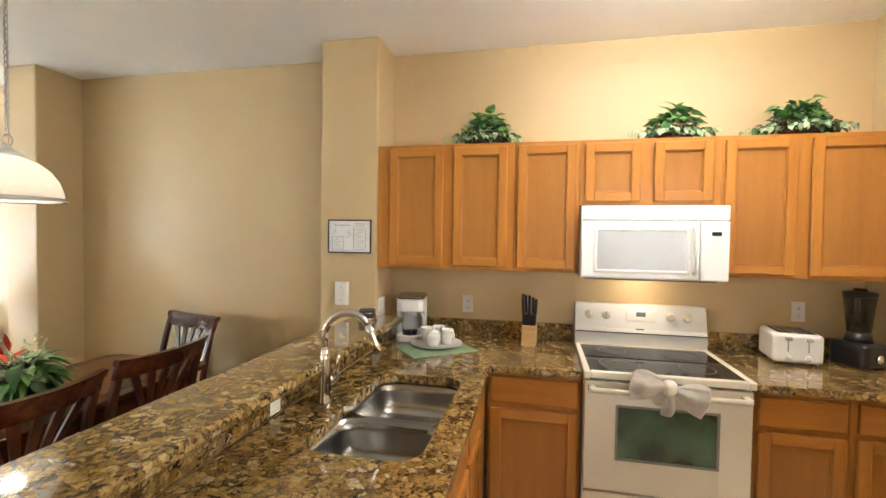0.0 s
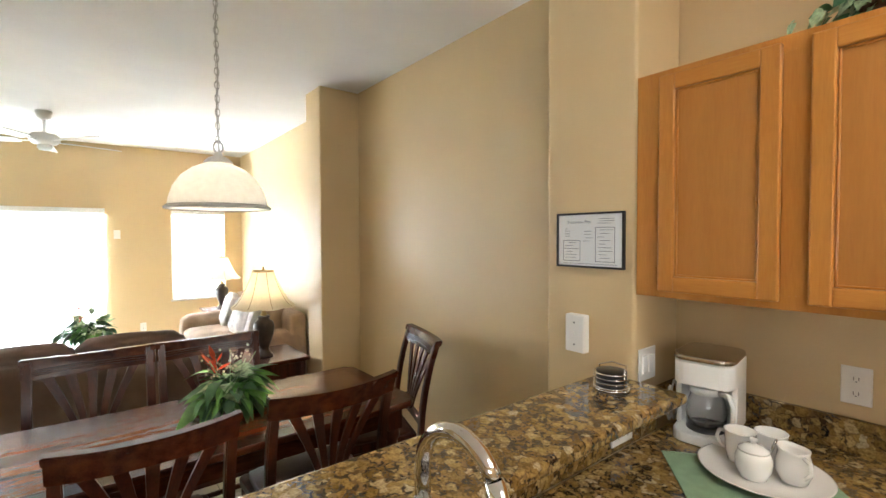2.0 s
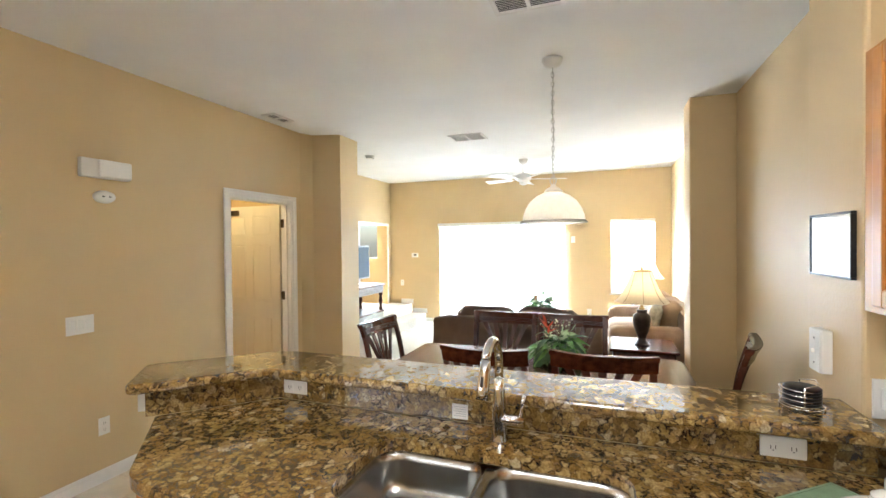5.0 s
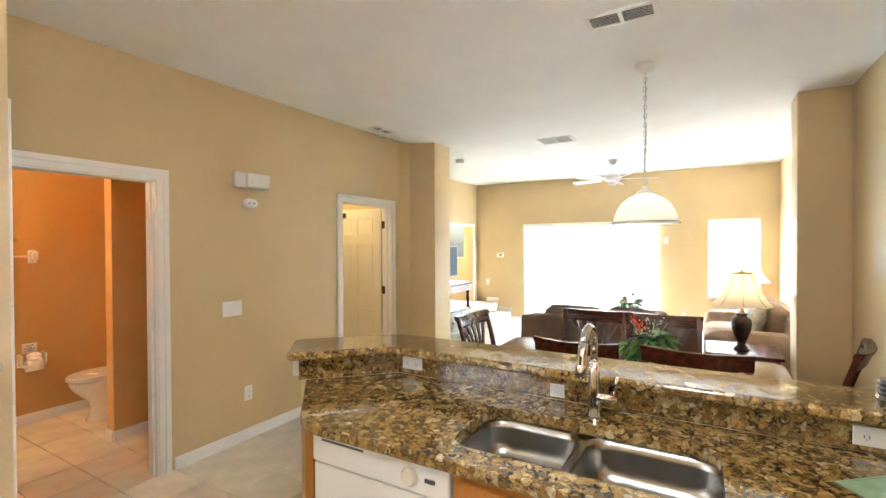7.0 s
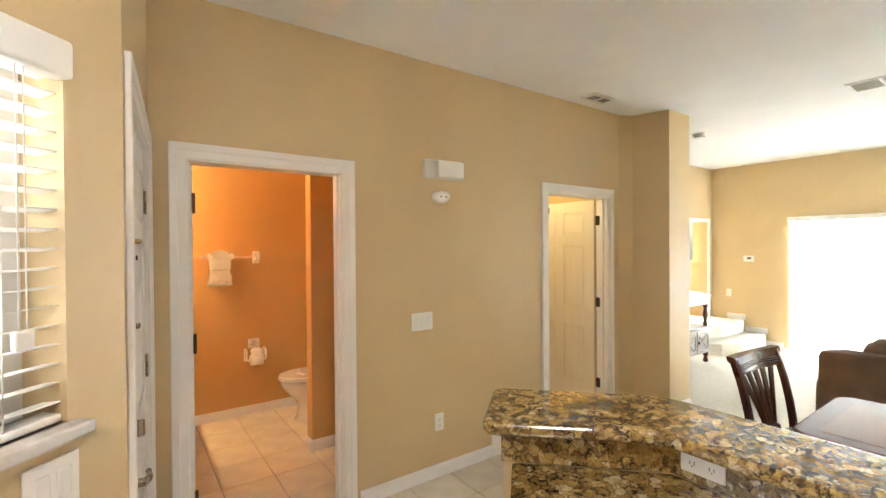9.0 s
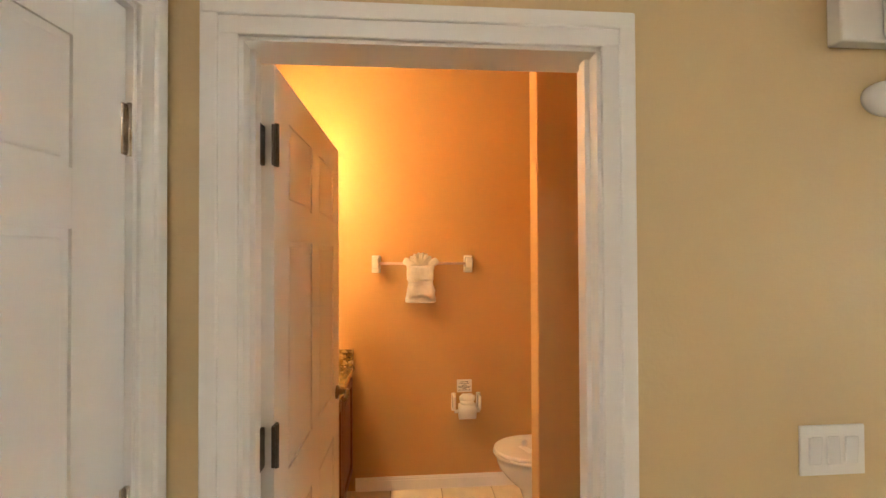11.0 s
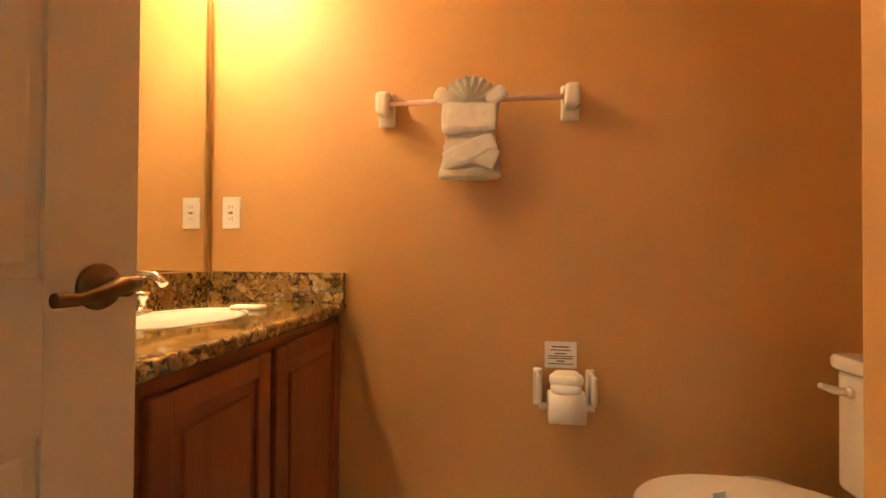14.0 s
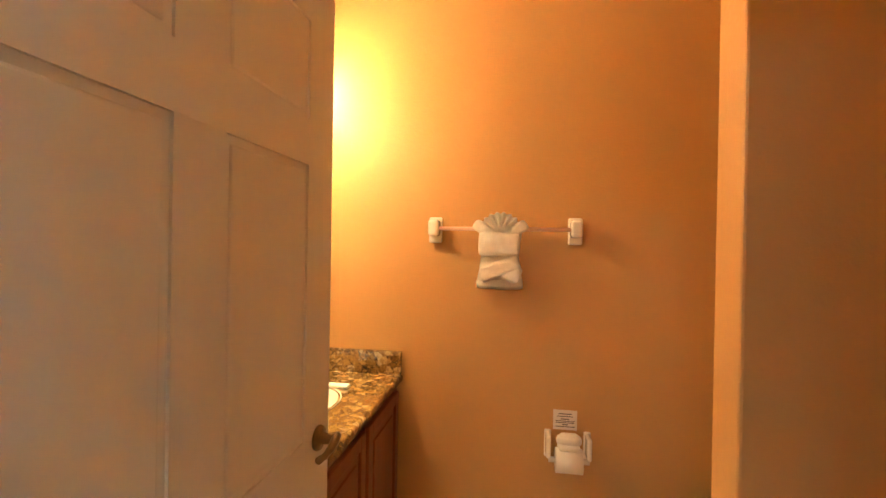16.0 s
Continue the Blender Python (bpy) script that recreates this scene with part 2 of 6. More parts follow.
LEAF = mat("dark_green_leaf", (.040, .115, .038), .45, var=.45, scale=18, bump=.15, bscale=90)
LEAF2 = mat("bright_green_leaf", (.11, .27, .055), .45, var=.4, scale=18, bump=.15, bscale=90)
IVY = mat("pale_variegated_leaf", (.30, .40, .22), .5, var=.6, scale=45, bump=.1)
FLOWER = mat("orange_red_petal", (.62, .07, .02), .5, var=.4, scale=25, bump=.1)
BUD = mat("cream_blossom", (.62, .58, .40), .6, var=.3, scale=60, bump=.2)
BASKET = mat("brown_wicker", (.09, .040, .018), .7, var=.5, scale=60, bump=.8, bscale=140, bdist=.006)
CLEAR = glass("clear_glass")
WINGLASS = glass("window_glass", (.96, .98, .97))
OVENGL = mat("oven_window_glass", (.030, .080, .035), .06, var=.9, scale=4, bump=0, coat=1)
MIRROR = mat("mirror_silver", (.88, .88, .88), .01, 1.0, var=.005, bump=0)
SCREEN = mat("dark_screen", (.015, .02, .025), .12, var=.1, bump=0)
CABINET_IN = mat("light_wood_block", (.48, .30, .13), .5, var=.15, scale=12, stretch=(8, 8, 1))
GRAN2 = mat("cultured_marble_sill", (.62, .60, .57), .25, var=.2, scale=14, bump=.02)
# Glowing colour for a sheet that stands in for the bright pale building outside.
OUTSIDE = glow("glow_beyond_window", (.86, .80, .77), 1.15)
# Glow of an unseen, assumed fixture, set to brighten the kitchen walls.
DIFFUSER, dnt, db = nodes_of("assumed_fixture_diffuser")
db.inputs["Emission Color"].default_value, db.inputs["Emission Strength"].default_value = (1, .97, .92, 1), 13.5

# ---- mesh helpers ----


def bx(x0, y0, z0, x1, y1, z1, bev=0.0, seg=2):
    bm = bmesh.new()
    bmesh.ops.create_cube(bm, size=1)
    for v in bm.verts:
        v.co = Vector(((x0 + x1) / 2 + v.co.x * abs(x1 - x0), (y0 + y1) / 2 + v.co.y * abs(y1 - y0), (z0 + z1) / 2 + v.co.z * abs(z1 - z0)))
    if bev:
        bmesh.ops.bevel(bm, geom=bm.edges[:], offset=bev, segments=seg, profile=.5, affect="EDGES", clamp_overlap=True)
    return bm


def merge(*bms):
    out = bmesh.new()
    for b in bms:
        me = bpy.data.meshes.new("tmp")
        b.to_mesh(me)
        out.from_mesh(me)
        bpy.data.meshes.remove(me)
        b.free()
    return out


def moved(bm, m):
    bm.transform(m)
    return bm


def lathe(profile, c=(0, 0, 0), n=32, smooth=True):
    """A turned body: (radius, height) pairs from the bottom up."""
    bm = bmesh.new()
    rings = []
    for r, z in profile:
        rings.append([bm.verts.new((c[0] + max(r, .0004) * math.cos(2 * math.pi * k / n), c[1] + max(r, .0004) * math.sin(2 * math.pi * k / n), c[2] + z)) for k in range(n)])
    for a, b in zip(rings, rings[1:]):
        for k in range(n):
            bm.faces.new((a[k], a[(k + 1) % n], b[(k + 1) % n], b[k])).smooth = smooth
    if profile[0] != profile[-1]:
        bm.faces.new(list(reversed(rings[0])))
        bm.faces.new(rings[-1])
    return bm


def tube(pts, r, n=10, radii=None):
    """A round bar along a line of points."""
    bm = bmesh.new()
    pts = [Vector(p) for p in pts]
    up = Vector((0, 0, 1))
    rings = []
    side = None
    for i, p in enumerate(pts):
        d = (pts[min(i + 1, len(pts) - 1)] - pts[max(i - 1, 0)]).normalized()
        if side is None:
            side = d.cross(up if abs(d.z) < .95 else Vector((1, 0, 0))).normalized()
        side = (side - d * side.dot(d)).normalized()
        q = d.cross(side)
        rr = radii[i] if radii else r
        rings.append([bm.verts.new(p + rr * (math.cos(2 * math.pi * k / n) * side + math.sin(2 * math.pi * k / n) * q)) for k in range(n)])
    for a, b in zip(rings, rings[1:]):
        for k in range(n):
            bm.faces.new((a[k], a[(k + 1) % n], b[(k + 1) % n], b[k])).smooth = True
    bm.faces.new(list(reversed(rings[0])))
    bm.faces.new(rings[-1])
    bmesh.ops.recalc_face_normals(bm, faces=bm.faces)
    return bm


def prism(poly, z0, z1, bev=0.0, seg=2):
    bm = bmesh.new()
    lo = [bm.verts.new((x, y, z0)) for x, y in poly]
    hi = [bm.verts.new((x, y, z1)) for x, y in poly]
    bm.faces.new(lo)
    bm.faces.new(hi)
    for k in range(len(poly)):
        bm.faces.new((lo[k], lo[(k + 1) % len(poly)], hi[(k + 1) % len(poly)], hi[k]))
    bmesh.ops.recalc_face_normals(bm, faces=bm.faces)
    if bev:
        ed = [e for e in bm.edges if abs(e.verts[0].co.z - e.verts[1].co.z) < 1e-6]
        bmesh.ops.bevel(bm, geom=ed, offset=bev, segments=seg, profile=.5, affect="EDGES", clamp_overlap=True)
    return bm


def soft(x0, y0, z0, x1, y1, z1, r=.06, puff=.02, cuts=4, seed=0):
    """A cushion: a rounded block, puffed and a little uneven."""
    bm = bx(x0, y0, z0, x1, y1, z1)
    bmesh.ops.subdivide_edges(bm, edges=bm.edges[:], cuts=cuts * 2, use_grid_fill=True)
    c = Vector(((x0 + x1) / 2, (y0 + y1) / 2, (z0 + z1) / 2))
    h = Vector((abs(x1 - x0) / 2, abs(y1 - y0) / 2, abs(z1 - z0) / 2))
    for v in bm.verts:
        d = v.co - c
        q = Vector([max(-(h[i] - r), min(h[i] - r, d[i])) if h[i] > r else 0 for i in range(3)])
        e = d - q
        if e.length > 1e-6:
            e = e.normalized() * min(r, e.length)
        u = Vector([d[i] / h[i] for i in range(3)])
        k = (1 - u.x ** 4) * (1 - u.y ** 4) + (1 - u.y ** 4) * (1 - u.z ** 4) + (1 - u.x ** 4) * (1 - u.z ** 4)
        n = noise.noise(v.co * 5 + Vector((seed * 7, 0, 0)))
        v.co = c + q + e + (e.normalized() if e.length > 1e-6 else d.normalized()) * (puff * k * .5 + .012 * n)
    for f in bm.faces:
        f.smooth = True
    return bm


def torus(c, R, r, axis="z", n=20, k=8, squash=1.0):
    bm = bmesh.new()
    rings = []
    for i in range(n):
        a = 2 * math.pi * i / n
        ring = []
        for j in range(k):
            b = 2 * math.pi * j / k
            p = Vector(((R + r * math.cos(b)) * math.cos(a), (R + r * math.cos(b)) * math.sin(a) * squash, r * math.sin(b)))
            if axis == "x":
                p = Vector((p.z, p.x, p.y))
            elif axis == "y":
                p = Vector((p.x, p.z, p.y))
            ring.append(bm.verts.new(Vector(c) + p))
        rings.append(ring)
    for i in range(n):
        for j in range(k):
            bm.faces.new((rings[i][j], rings[(i + 1) % n][j], rings[(i + 1) % n][(j + 1) % k], rings[i][(j + 1) % k])).smooth = True
    bmesh.ops.recalc_face_normals(bm, faces=bm.faces)
    return bm


def mesh_of(name, bm, material):
    me = bpy.data.meshes.new(name)
    bm.to_mesh(me)
    bm.free()
    me.materials.append(material)
    return me


def part(name, bm, material, parent, label=""):
    ob = new(name, mesh_of(name, bm, material))
    ob.parent = parent
    return tagged(ob, label) if label else ob


def solid(name, bm, material, label="", category="", kind="", group=""):
    return tagged(new(name, mesh_of(name, bm, material)), label, category, group, kind)


def thing(name, label, category, m=None, group=""):
    ob = new(name)
    ob.empty_display_size = .05
    if m is not None:
        ob.matrix_basis = m
    return tagged(ob, label, category, group)


def structure(name, bm, material, label="", category=""):
    return solid(name, bm, material, label, category, "structure")


# ---- shell of the place ----
H = 2.82
BX0, BX1, CX0, CX1 = -.02, .81, -2.655, -1.80      # bath and closet openings in the entry wall
DOORH = 2.03


def pierced(a0, a1, t0, t1, holes, along="x", top=H):
    """A wall along x or y with openings (from, to, sill, head)."""
    bms = []

    def piece(p0, p1, z0, z1):
        if p1 - p0 > .001 and z1 - z0 > .001:
            bms.append(bx(p0, t0, z0, p1, t1, z1) if along == "x" else bx(t0, p0, z0, t1, p1, z1))
    x = a0
    for h0, h1, s, hd in sorted(holes):
        piece(x, h0, 0, top)
        piece(h0, h1, 0, s)
        piece(h0, h1, hd, top)
        x = h1
    piece(x, a1, 0, top)
    return merge(*bms)


structure("floor", bx(-7.4, -4.2, -.12, 3.2, 3.6, -.008), GROUT, "pale tile floor with brown grout joints", "floor")
structure("ceiling", bx(-7.4, -4.2, H, 3.2, 3.6, H + .12), CEIL, "white knockdown textured ceiling", "ceiling")
structure("wall_north", bx(-7.12, 3.31, 0, 2.62, 3.45, H), WALL, "tan painted wall of kitchen and living room", "wall")
structure("wall_far", pierced(-2.1, 3.31, -7.12, -6.98, [(-.82, 1.59, 0, 1.93), (2.36, 3.07, .68, 1.965)], "y"), WALL, "tan living room wall with glazed openings", "wall")
structure("wall_entry", pierced(-2.95, .956, -1.04, -.925, [(BX0, BX1, 0, DOORH), (CX0, CX1, 0, DOORH)]), WALL, "tan entry hall wall with two doorways", "wall")
structure("wall_kitchen_east", bx(2.5, 1.55, 0, 2.62, 3.31, H), WALL, "tan kitchen side wall", "wall")
structure("wall_column", bx(-.727, 2.984, 0, -.335, 3.31, H, .014, 3), WALL, "tan wall stub between kitchen and dining", "wall")
structure("wall_stub_north", bx(-3.34, 2.955, 0, -3.04, 3.31, H, .012, 3), WALL, "tan wall stub beside the sofas", "wall")
structure("wall_stub_south", prism([(-3.42, -.92), (-3.42, -.555), (-3.045, -.555), (-2.95, -.86), (-2.80, -.93), (-2.80, -1.04), (-3.42, -1.04)], 0, H), WALL, "tan wall stub beside the closet door", "wall")
structure("wall_living_south", pierced(-7.12, -3.30, -2.02, -1.9, [(-6.82, -5.72, 0, 1.94)]), WALL, "tan living room wall with a stair opening", "wall")
structure("wall_living_return", bx(-3.42, -1.9, 0, -3.30, -1.04, H), WALL, "tan wall behind the television", "wall")
# The west opening is assumed, made to hold the stairwell's added lamp.
structure("wall_stairwell", merge(bx(-7.12, -3.2, 0, -5.3, -3.08, H), bx(-5.4, -3.08, 0, -5.28, -2.02, H), pierced(-3.08, -2.02, -7.12, -7.0, [(-2.98, -2.22, 1.28, 2.22)], "y")), WALL, "tan stairwell wall", "wall")
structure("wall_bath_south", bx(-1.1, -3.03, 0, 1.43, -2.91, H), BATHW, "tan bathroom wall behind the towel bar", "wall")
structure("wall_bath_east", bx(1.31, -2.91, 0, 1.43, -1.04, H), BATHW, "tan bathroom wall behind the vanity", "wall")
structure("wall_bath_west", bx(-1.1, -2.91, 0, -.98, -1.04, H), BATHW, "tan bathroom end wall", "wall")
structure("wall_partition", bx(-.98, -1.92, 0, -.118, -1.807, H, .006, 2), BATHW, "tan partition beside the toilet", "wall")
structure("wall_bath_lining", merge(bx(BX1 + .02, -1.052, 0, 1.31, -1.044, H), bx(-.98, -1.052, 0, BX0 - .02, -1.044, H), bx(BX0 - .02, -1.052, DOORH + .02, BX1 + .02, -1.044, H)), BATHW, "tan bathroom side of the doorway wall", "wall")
structure("wall_closet", merge(bx(-3.2, -2.3, 0, -1.1, -2.2, H), bx(-3.2, -2.2, 0, -3.1, -1.04, H)), WALL, "tan closet walls", "wall")

# entry door wall: runs from the entry corner to the angled window wall
DA, DB = Vector((.956, -.93, 0)), Vector((1.05, .195, 0))
DW = Matrix.Translation(DA) @ Matrix.Rotation(math.atan2(DB.y - DA.y, DB.x - DA.x), 4, "Z")     # local x along the wall, local y into the room
DL = (DB - DA).length
structure("wall_entry_door", moved(pierced(-.08, DL, -.14, 0, [(.075, 1.02, 0, 2.045)]), DW), WALL, "tan wall round the entry door", "wall")
# angled window wall
AA, AB = Vector((1.05, .195, 0)), Vector((2.56, 1.70, 0))
AW = Matrix.Translation(AA) @ Matrix.Rotation(math.atan2(AB.y - AA.y, AB.x - AA.x), 4, "Z")
AL = (AB - AA).length
structure("wall_window_angled", moved(pierced(0, AL, -.18, 0, [(.145, 1.42, 1.20, 2.02)]), AW), WALL, "tan angled wall with a blind-hung window", "wall")
structure("backdrop", moved(bx(-.5, -.92, -.3, 2.6, -.90, 3.2), AW), OUTSIDE, "glowing sheet for the pale building beyond the kitchen window", "backdrop")


def baseboard(name, a, b, n, h=.085, t=.014):
    """A skirting from a to b on the side that n points to."""
    a, b = Vector((*a, 0)), Vector((*b, 0))
    m = Matrix.Translation(a) @ Matrix.Rotation(math.atan2((b - a).y, (b - a).x), 4, "Z")
    loc = m.inverted().to_3x3() @ Vector((*n, 0))
    s = 1 if loc.y > 0 else -1
    L = (b - a).length
    bm = merge(bx(0, 0, 0, L, s * t, h - .02), bx(0, 0, h - .02, L, s * t * .7, h - .008), bx(0, 0, h - .008, L, s * t * .4, h))
    structure(name, moved(bm, m), TRIM, "white painted baseboard", "baseboard")


baseboard("baseboard_entry", (-.11, -.923), (-1.715, -.923), (0, 1))
baseboard("baseboard_closet_side", (-2.735, -.923), (-2.80, -.923), (0, 1))
baseboard("baseboard_stub_a", (-2.80, -.927), (-2.95, -.857), (.4, 1))
baseboard("baseboard_stub_b", (-2.948, -.86), (-3.043, -.555), (1, .3))
baseboard("baseboard_stub_c", (-3.043, -.553), (-3.42, -.553), (0, 1))
baseboard("baseboard_dining", (-.705, 3.308), (-3.035, 3.308), (0, -1))
baseboard("baseboard_stub_north", (-3.038, 2.955), (-3.038, 3.29), (1, 0))
baseboard("baseboard_bath", (.78, -2.908), (-.98, -2.908), (0, 1))
baseboard("baseboard_partition", (-.116, -1.92), (-.116, -1.807), (1, 0))
baseboard("baseboard_partition_front", (-.116, -1.805), (-.98, -1.805), (0, 1))
baseboard("baseboard_far", (-6.978, -.9), (-6.978, -1.28), (1, 0))
baseboard("baseboard_far_mid", (-6.978, 1.65), (-6.978, 3.3), (1, 0))
baseboard("baseboard_window", (1.06, .203), (2.49, 1.63), (-1, 1))


def casing(name, m, x0, x1, head, w=.062, t=.018, jamb=.12):
    """Door lining and moulded casing; local x along the wall, y out of it."""
    ob = tagged(new(name), "white painted door casing", "door frame", kind="structure")
    ob.matrix_basis = m
    for s, x in ((-1, x0), (1, x1)):
        part("side_casing", merge(bx(x - .012 * s, 0, 0, x + s * w, t * .6, head + w, .003), bx(x + s * w * .45, 0, 0, x + s * (w + .003), t, head + w + .002, .004)), TRIM, ob)
        part("jamb", bx(x, -jamb, 0, x - s * .02, 0, head), TRIM, ob)
        part("stop", bx(x - s * .02, -jamb * .62, 0, x - s * .032, -jamb * .35, head), TRIM, ob)
    part("head_casing", merge(bx(x0 - w, 0, head - .012, x1 + w, t * .6 + .001, head + w, .003), bx(x0 - w, 0, head + w * .45, x1 + w, t + .001, head + w + .003, .004)), TRIM, ob)
    part("head_jamb", bx(x0, -jamb, head - .02, x1, 0, head), TRIM, ob)
    return ob


casing("trim_bath_door", Matrix.Translation((0, -.925, 0)), BX0, BX1, DOORH)
casing("trim_closet_door", Matrix.Translation((0, -.925, 0)), CX0, CX1, DOORH)
casing("trim_entry_door", DW, .075, 1.02, 2.045, .058)


def panel_door(name, label, w, h, t, material, m, hinges, handle=None, kind="structure"):
    """A moulded six-panel leaf: local x from the hinge side, y the thickness."""
    ob = tagged(new(name), label, "door", kind=kind)
    ob.matrix_basis = m
    sx, mid = w * .135, w * .12
    pw = (w - 2 * sx - mid) / 2
    rows = [(h * .105, h * .385), (h * .475, h * .785), (h * .835, h * .945)]
    bms = [bx(0, 0, 0, sx, t, h), bx(w - sx, 0, 0, w, t, h), bx(sx + pw, .0005, 0, sx + pw + mid, t - .0005, h)]
    zs = [0] + [v for r in rows for v in r] + [h]
    for a, b in zip(zs[0::2], zs[1::2]):
        bms.append(bx(sx - .001, .0003, a, w - sx + .001, t - .0003, b))
    leaf = part("leaf", merge(*bms), material, ob)
    for z0, z1 in rows:
        for k in range(2):
            x0 = sx + k * (pw + mid)
            bm = bx(x0, .006, z0, x0 + pw, t - .006, z1)
            for yy in (t - .0085, .0085):
                bm = merge(bm, bx(x0 + .014, yy - .0065, z0 + .014, x0 + pw - .014, yy + .0065, z1 - .014, .0064, 3))
            part("panel", bm, material, ob)
    for z in hinges:
        part("hinge", merge(bx(-.014, -.006, z - .05, .018, .003, z + .05, .002), tube([(-.004, -.007, z - .052), (-.004, -.007, z + .052)], .0065, 10)), BRONZE, ob, "dark bronze butt hinge")
    return ob


def lever(parent, x, z, y, s, material, toward=-1, label="brushed lever handle"):
    """A rosette with a curved lever; s: side of the leaf."""
    h = part("door_handle", merge(
        moved(lathe([(.029, 0), (.030, .004), (.027, .010), (.014, .013), (.012, .034), (.012, .046)], n=28), Matrix.Translation((x, y, z)) @ Matrix.Rotation(-s * math.pi / 2, 4, "X")),
        tube([(x + toward * -.012, y + s * .046, z + .004), (x + toward * .012, y + s * .050, z + .003), (x + toward * .04, y + s * .052, z - .004), (x + toward * .07, y + s * .050, z - .009), (x + toward * .092, y + s * .046, z - .008)], .009, 12, [.009, .011, .009, .0075, .0085])), material, parent, label)
    return h


# bath door, standing open against the vanity side
BD = Matrix.Translation((.797, -1.052, .012)) @ Matrix.Rotation(radians(-90.9), 4, "Z")
bath_door = panel_door("door_1", "white six-panel bathroom door, open", .925, 2.0, .036, DOORW, BD @ Matrix.Translation((0, -.036, 0)), (.25, 1.07, 1.80))
lever(bath_door, .865, .935, 0, -1, AGED, -1, "aged bronze lever handle")
lever(bath_door, .865, .935, .036, 1, AGED, -1, "aged bronze lever handle")
part("latch_plate", bx(.9245, .006, .905, .927, .030, .965), BRASS, bath_door)
CD = Matrix.Translation((-2.676, -1.076, .012)) @ Matrix.Rotation(radians(-90), 4, "Z")
closet_door = panel_door("door_2", "cream six-panel closet door, open", .83, 2.0, .036, CREAMDOOR, CD, (.25, 1.02, 1.80))
lever(closet_door, .77, .93, .036, 1, BRONZE, -1, "dark bronze lever handle")
part("closer_arm", merge(bx(.55, .036, 1.90, .66, .055, 1.96, .004), tube([(.60, .055, 1.93), (.68, .075, 1.95)], .006)), BRONZE, closet_door)
for t0, t1, zz in ((-2.665, -2.64, .26), (-2.665, -2.64, 1.03), (-2.665, -2.64, 1.81)):
    part("hinge_leaf", bx(t0 + .006, -1.05, zz - .045, t1 + .014, -.99, zz + .045, .002), BRONZE, closet_door).matrix_parent_inverse = closet_door.matrix_basis.inverted()
for zz in (.26, 1.08, 1.81):
    part("hinge_leaf", bx(.782, -1.05, zz - .048, .792, -.985, zz + .048, .002), BRONZE, bath_door).matrix_parent_inverse = bath_door.matrix_basis.inverted()

# entry door
ED = DW @ Matrix.Translation((.097, -.058, .012))
entry = panel_door("door_3", "white six-panel entry door, closed", .90, 2.008, .044, DOORW, ED, ())
for z in (1.775, 1.04, .30):
    part("hinge", merge(bx(-.014, .040, z - .05, .012, .047, z + .05, .002), tube([(-.006, .050, z - .052), (-.006, .050, z + .052)], .007, 10)), NICKEL, entry, "satin nickel butt hinge")
part("deadbolt", merge(moved(lathe([(.040, 0), (.042, .005), (.036, .014), (.012, .017), (.010, .026)], n=28), Matrix.Translation((.855, .044, 1.345)) @ Matrix.Rotation(-math.pi / 2, 4, "X")), bx(.832, .068, 1.339, .876, .080, 1.351, .004)), NICKEL, entry, "satin nickel deadbolt turn")
part("lock_plate", bx(.818, .044, .955, .882, .066, 1.115, .018, 4), BRONZE, entry, "dark rounded lock body")
part("thumb_turn", bx(.842, .066, 1.02, .856, .088, 1.07, .005, 2), NICKEL, entry)
lever(entry, .85, .885, .044, 1, NICKEL, -1)
part("peephole", moved(lathe([(.009, 0), (.009, .005), (.004, .006)], n=16), Matrix.Translation((.455, .044, 1.535)) @ Matrix.Rotation(-math.pi / 2, 4, "X")), BLACK, entry)
part("swing_bar_guard", merge(bx(.872, .044, 1.545, .894, .056, 1.635, .003), tube([(.882, .056, 1.59), (.882, .075, 1.59), (.955, .085, 1.59), (.955, .065, 1.59)], .007), bx(.866, .05, 1.572, .905, .066, 1.61, .004)), BRASS, entry, "brass swing-bar door guard")
structure("threshold", moved(bx(.075, -.14, -.004, 1.02, -.01, .012, .004), DW), BRONZE, "bronze door threshold", "threshold")

# stairs to the upper floor in the living room corner
stair = tagged(new("staircase"), "cream carpeted corner stairs rising through an opening", "stairs", kind="structure")
part("step", prism([(-6.975, -1.898), (-6.975, -1.12), (-6.05, -1.10), (-5.72, -1.22), (-5.55, -1.50), (-5.55, -1.898)], 0, .18, .02, 3), CARPET, stair)
part("step", prism([(-6.975, -1.898), (-6.975, -1.42), (-6.15, -1.40), (-5.86, -1.52), (-5.73, -1.72), (-5.73, -1.898)], .181, .36, .02, 3), CARPET, stair)
part("landing", prism([(-6.81, -3.07), (-6.81, -1.902), (-5.725, -1.902), (-5.725, -3.07)], 0, .36), CARPET, stair)
part("skirt_board", merge(bx(-6.979, -1.40, .18, -6.962, -1.10, .27), bx(-6.979, -1.66, .36, -6.962, -1.40, .45)), TRIM, stair, "white stepped skirt board")
structure("trim_stair_opening", merge(bx(-6.87, -1.90, .36, -6.82, -1.885, 1.99), bx(-5.72, -1.90, .36, -5.67, -1.885, 1.99), bx(-6.87, -1.90, 1.94, -5.67, -1.883, 1.99)), TRIM, "white trim round the stair opening", "trim")

structure("carpet", bx(-6.98, -1.9, -.006, -3.30, 3.31, .010, .003), CARPET, "cream cut-pile carpet of the living room", "carpet")

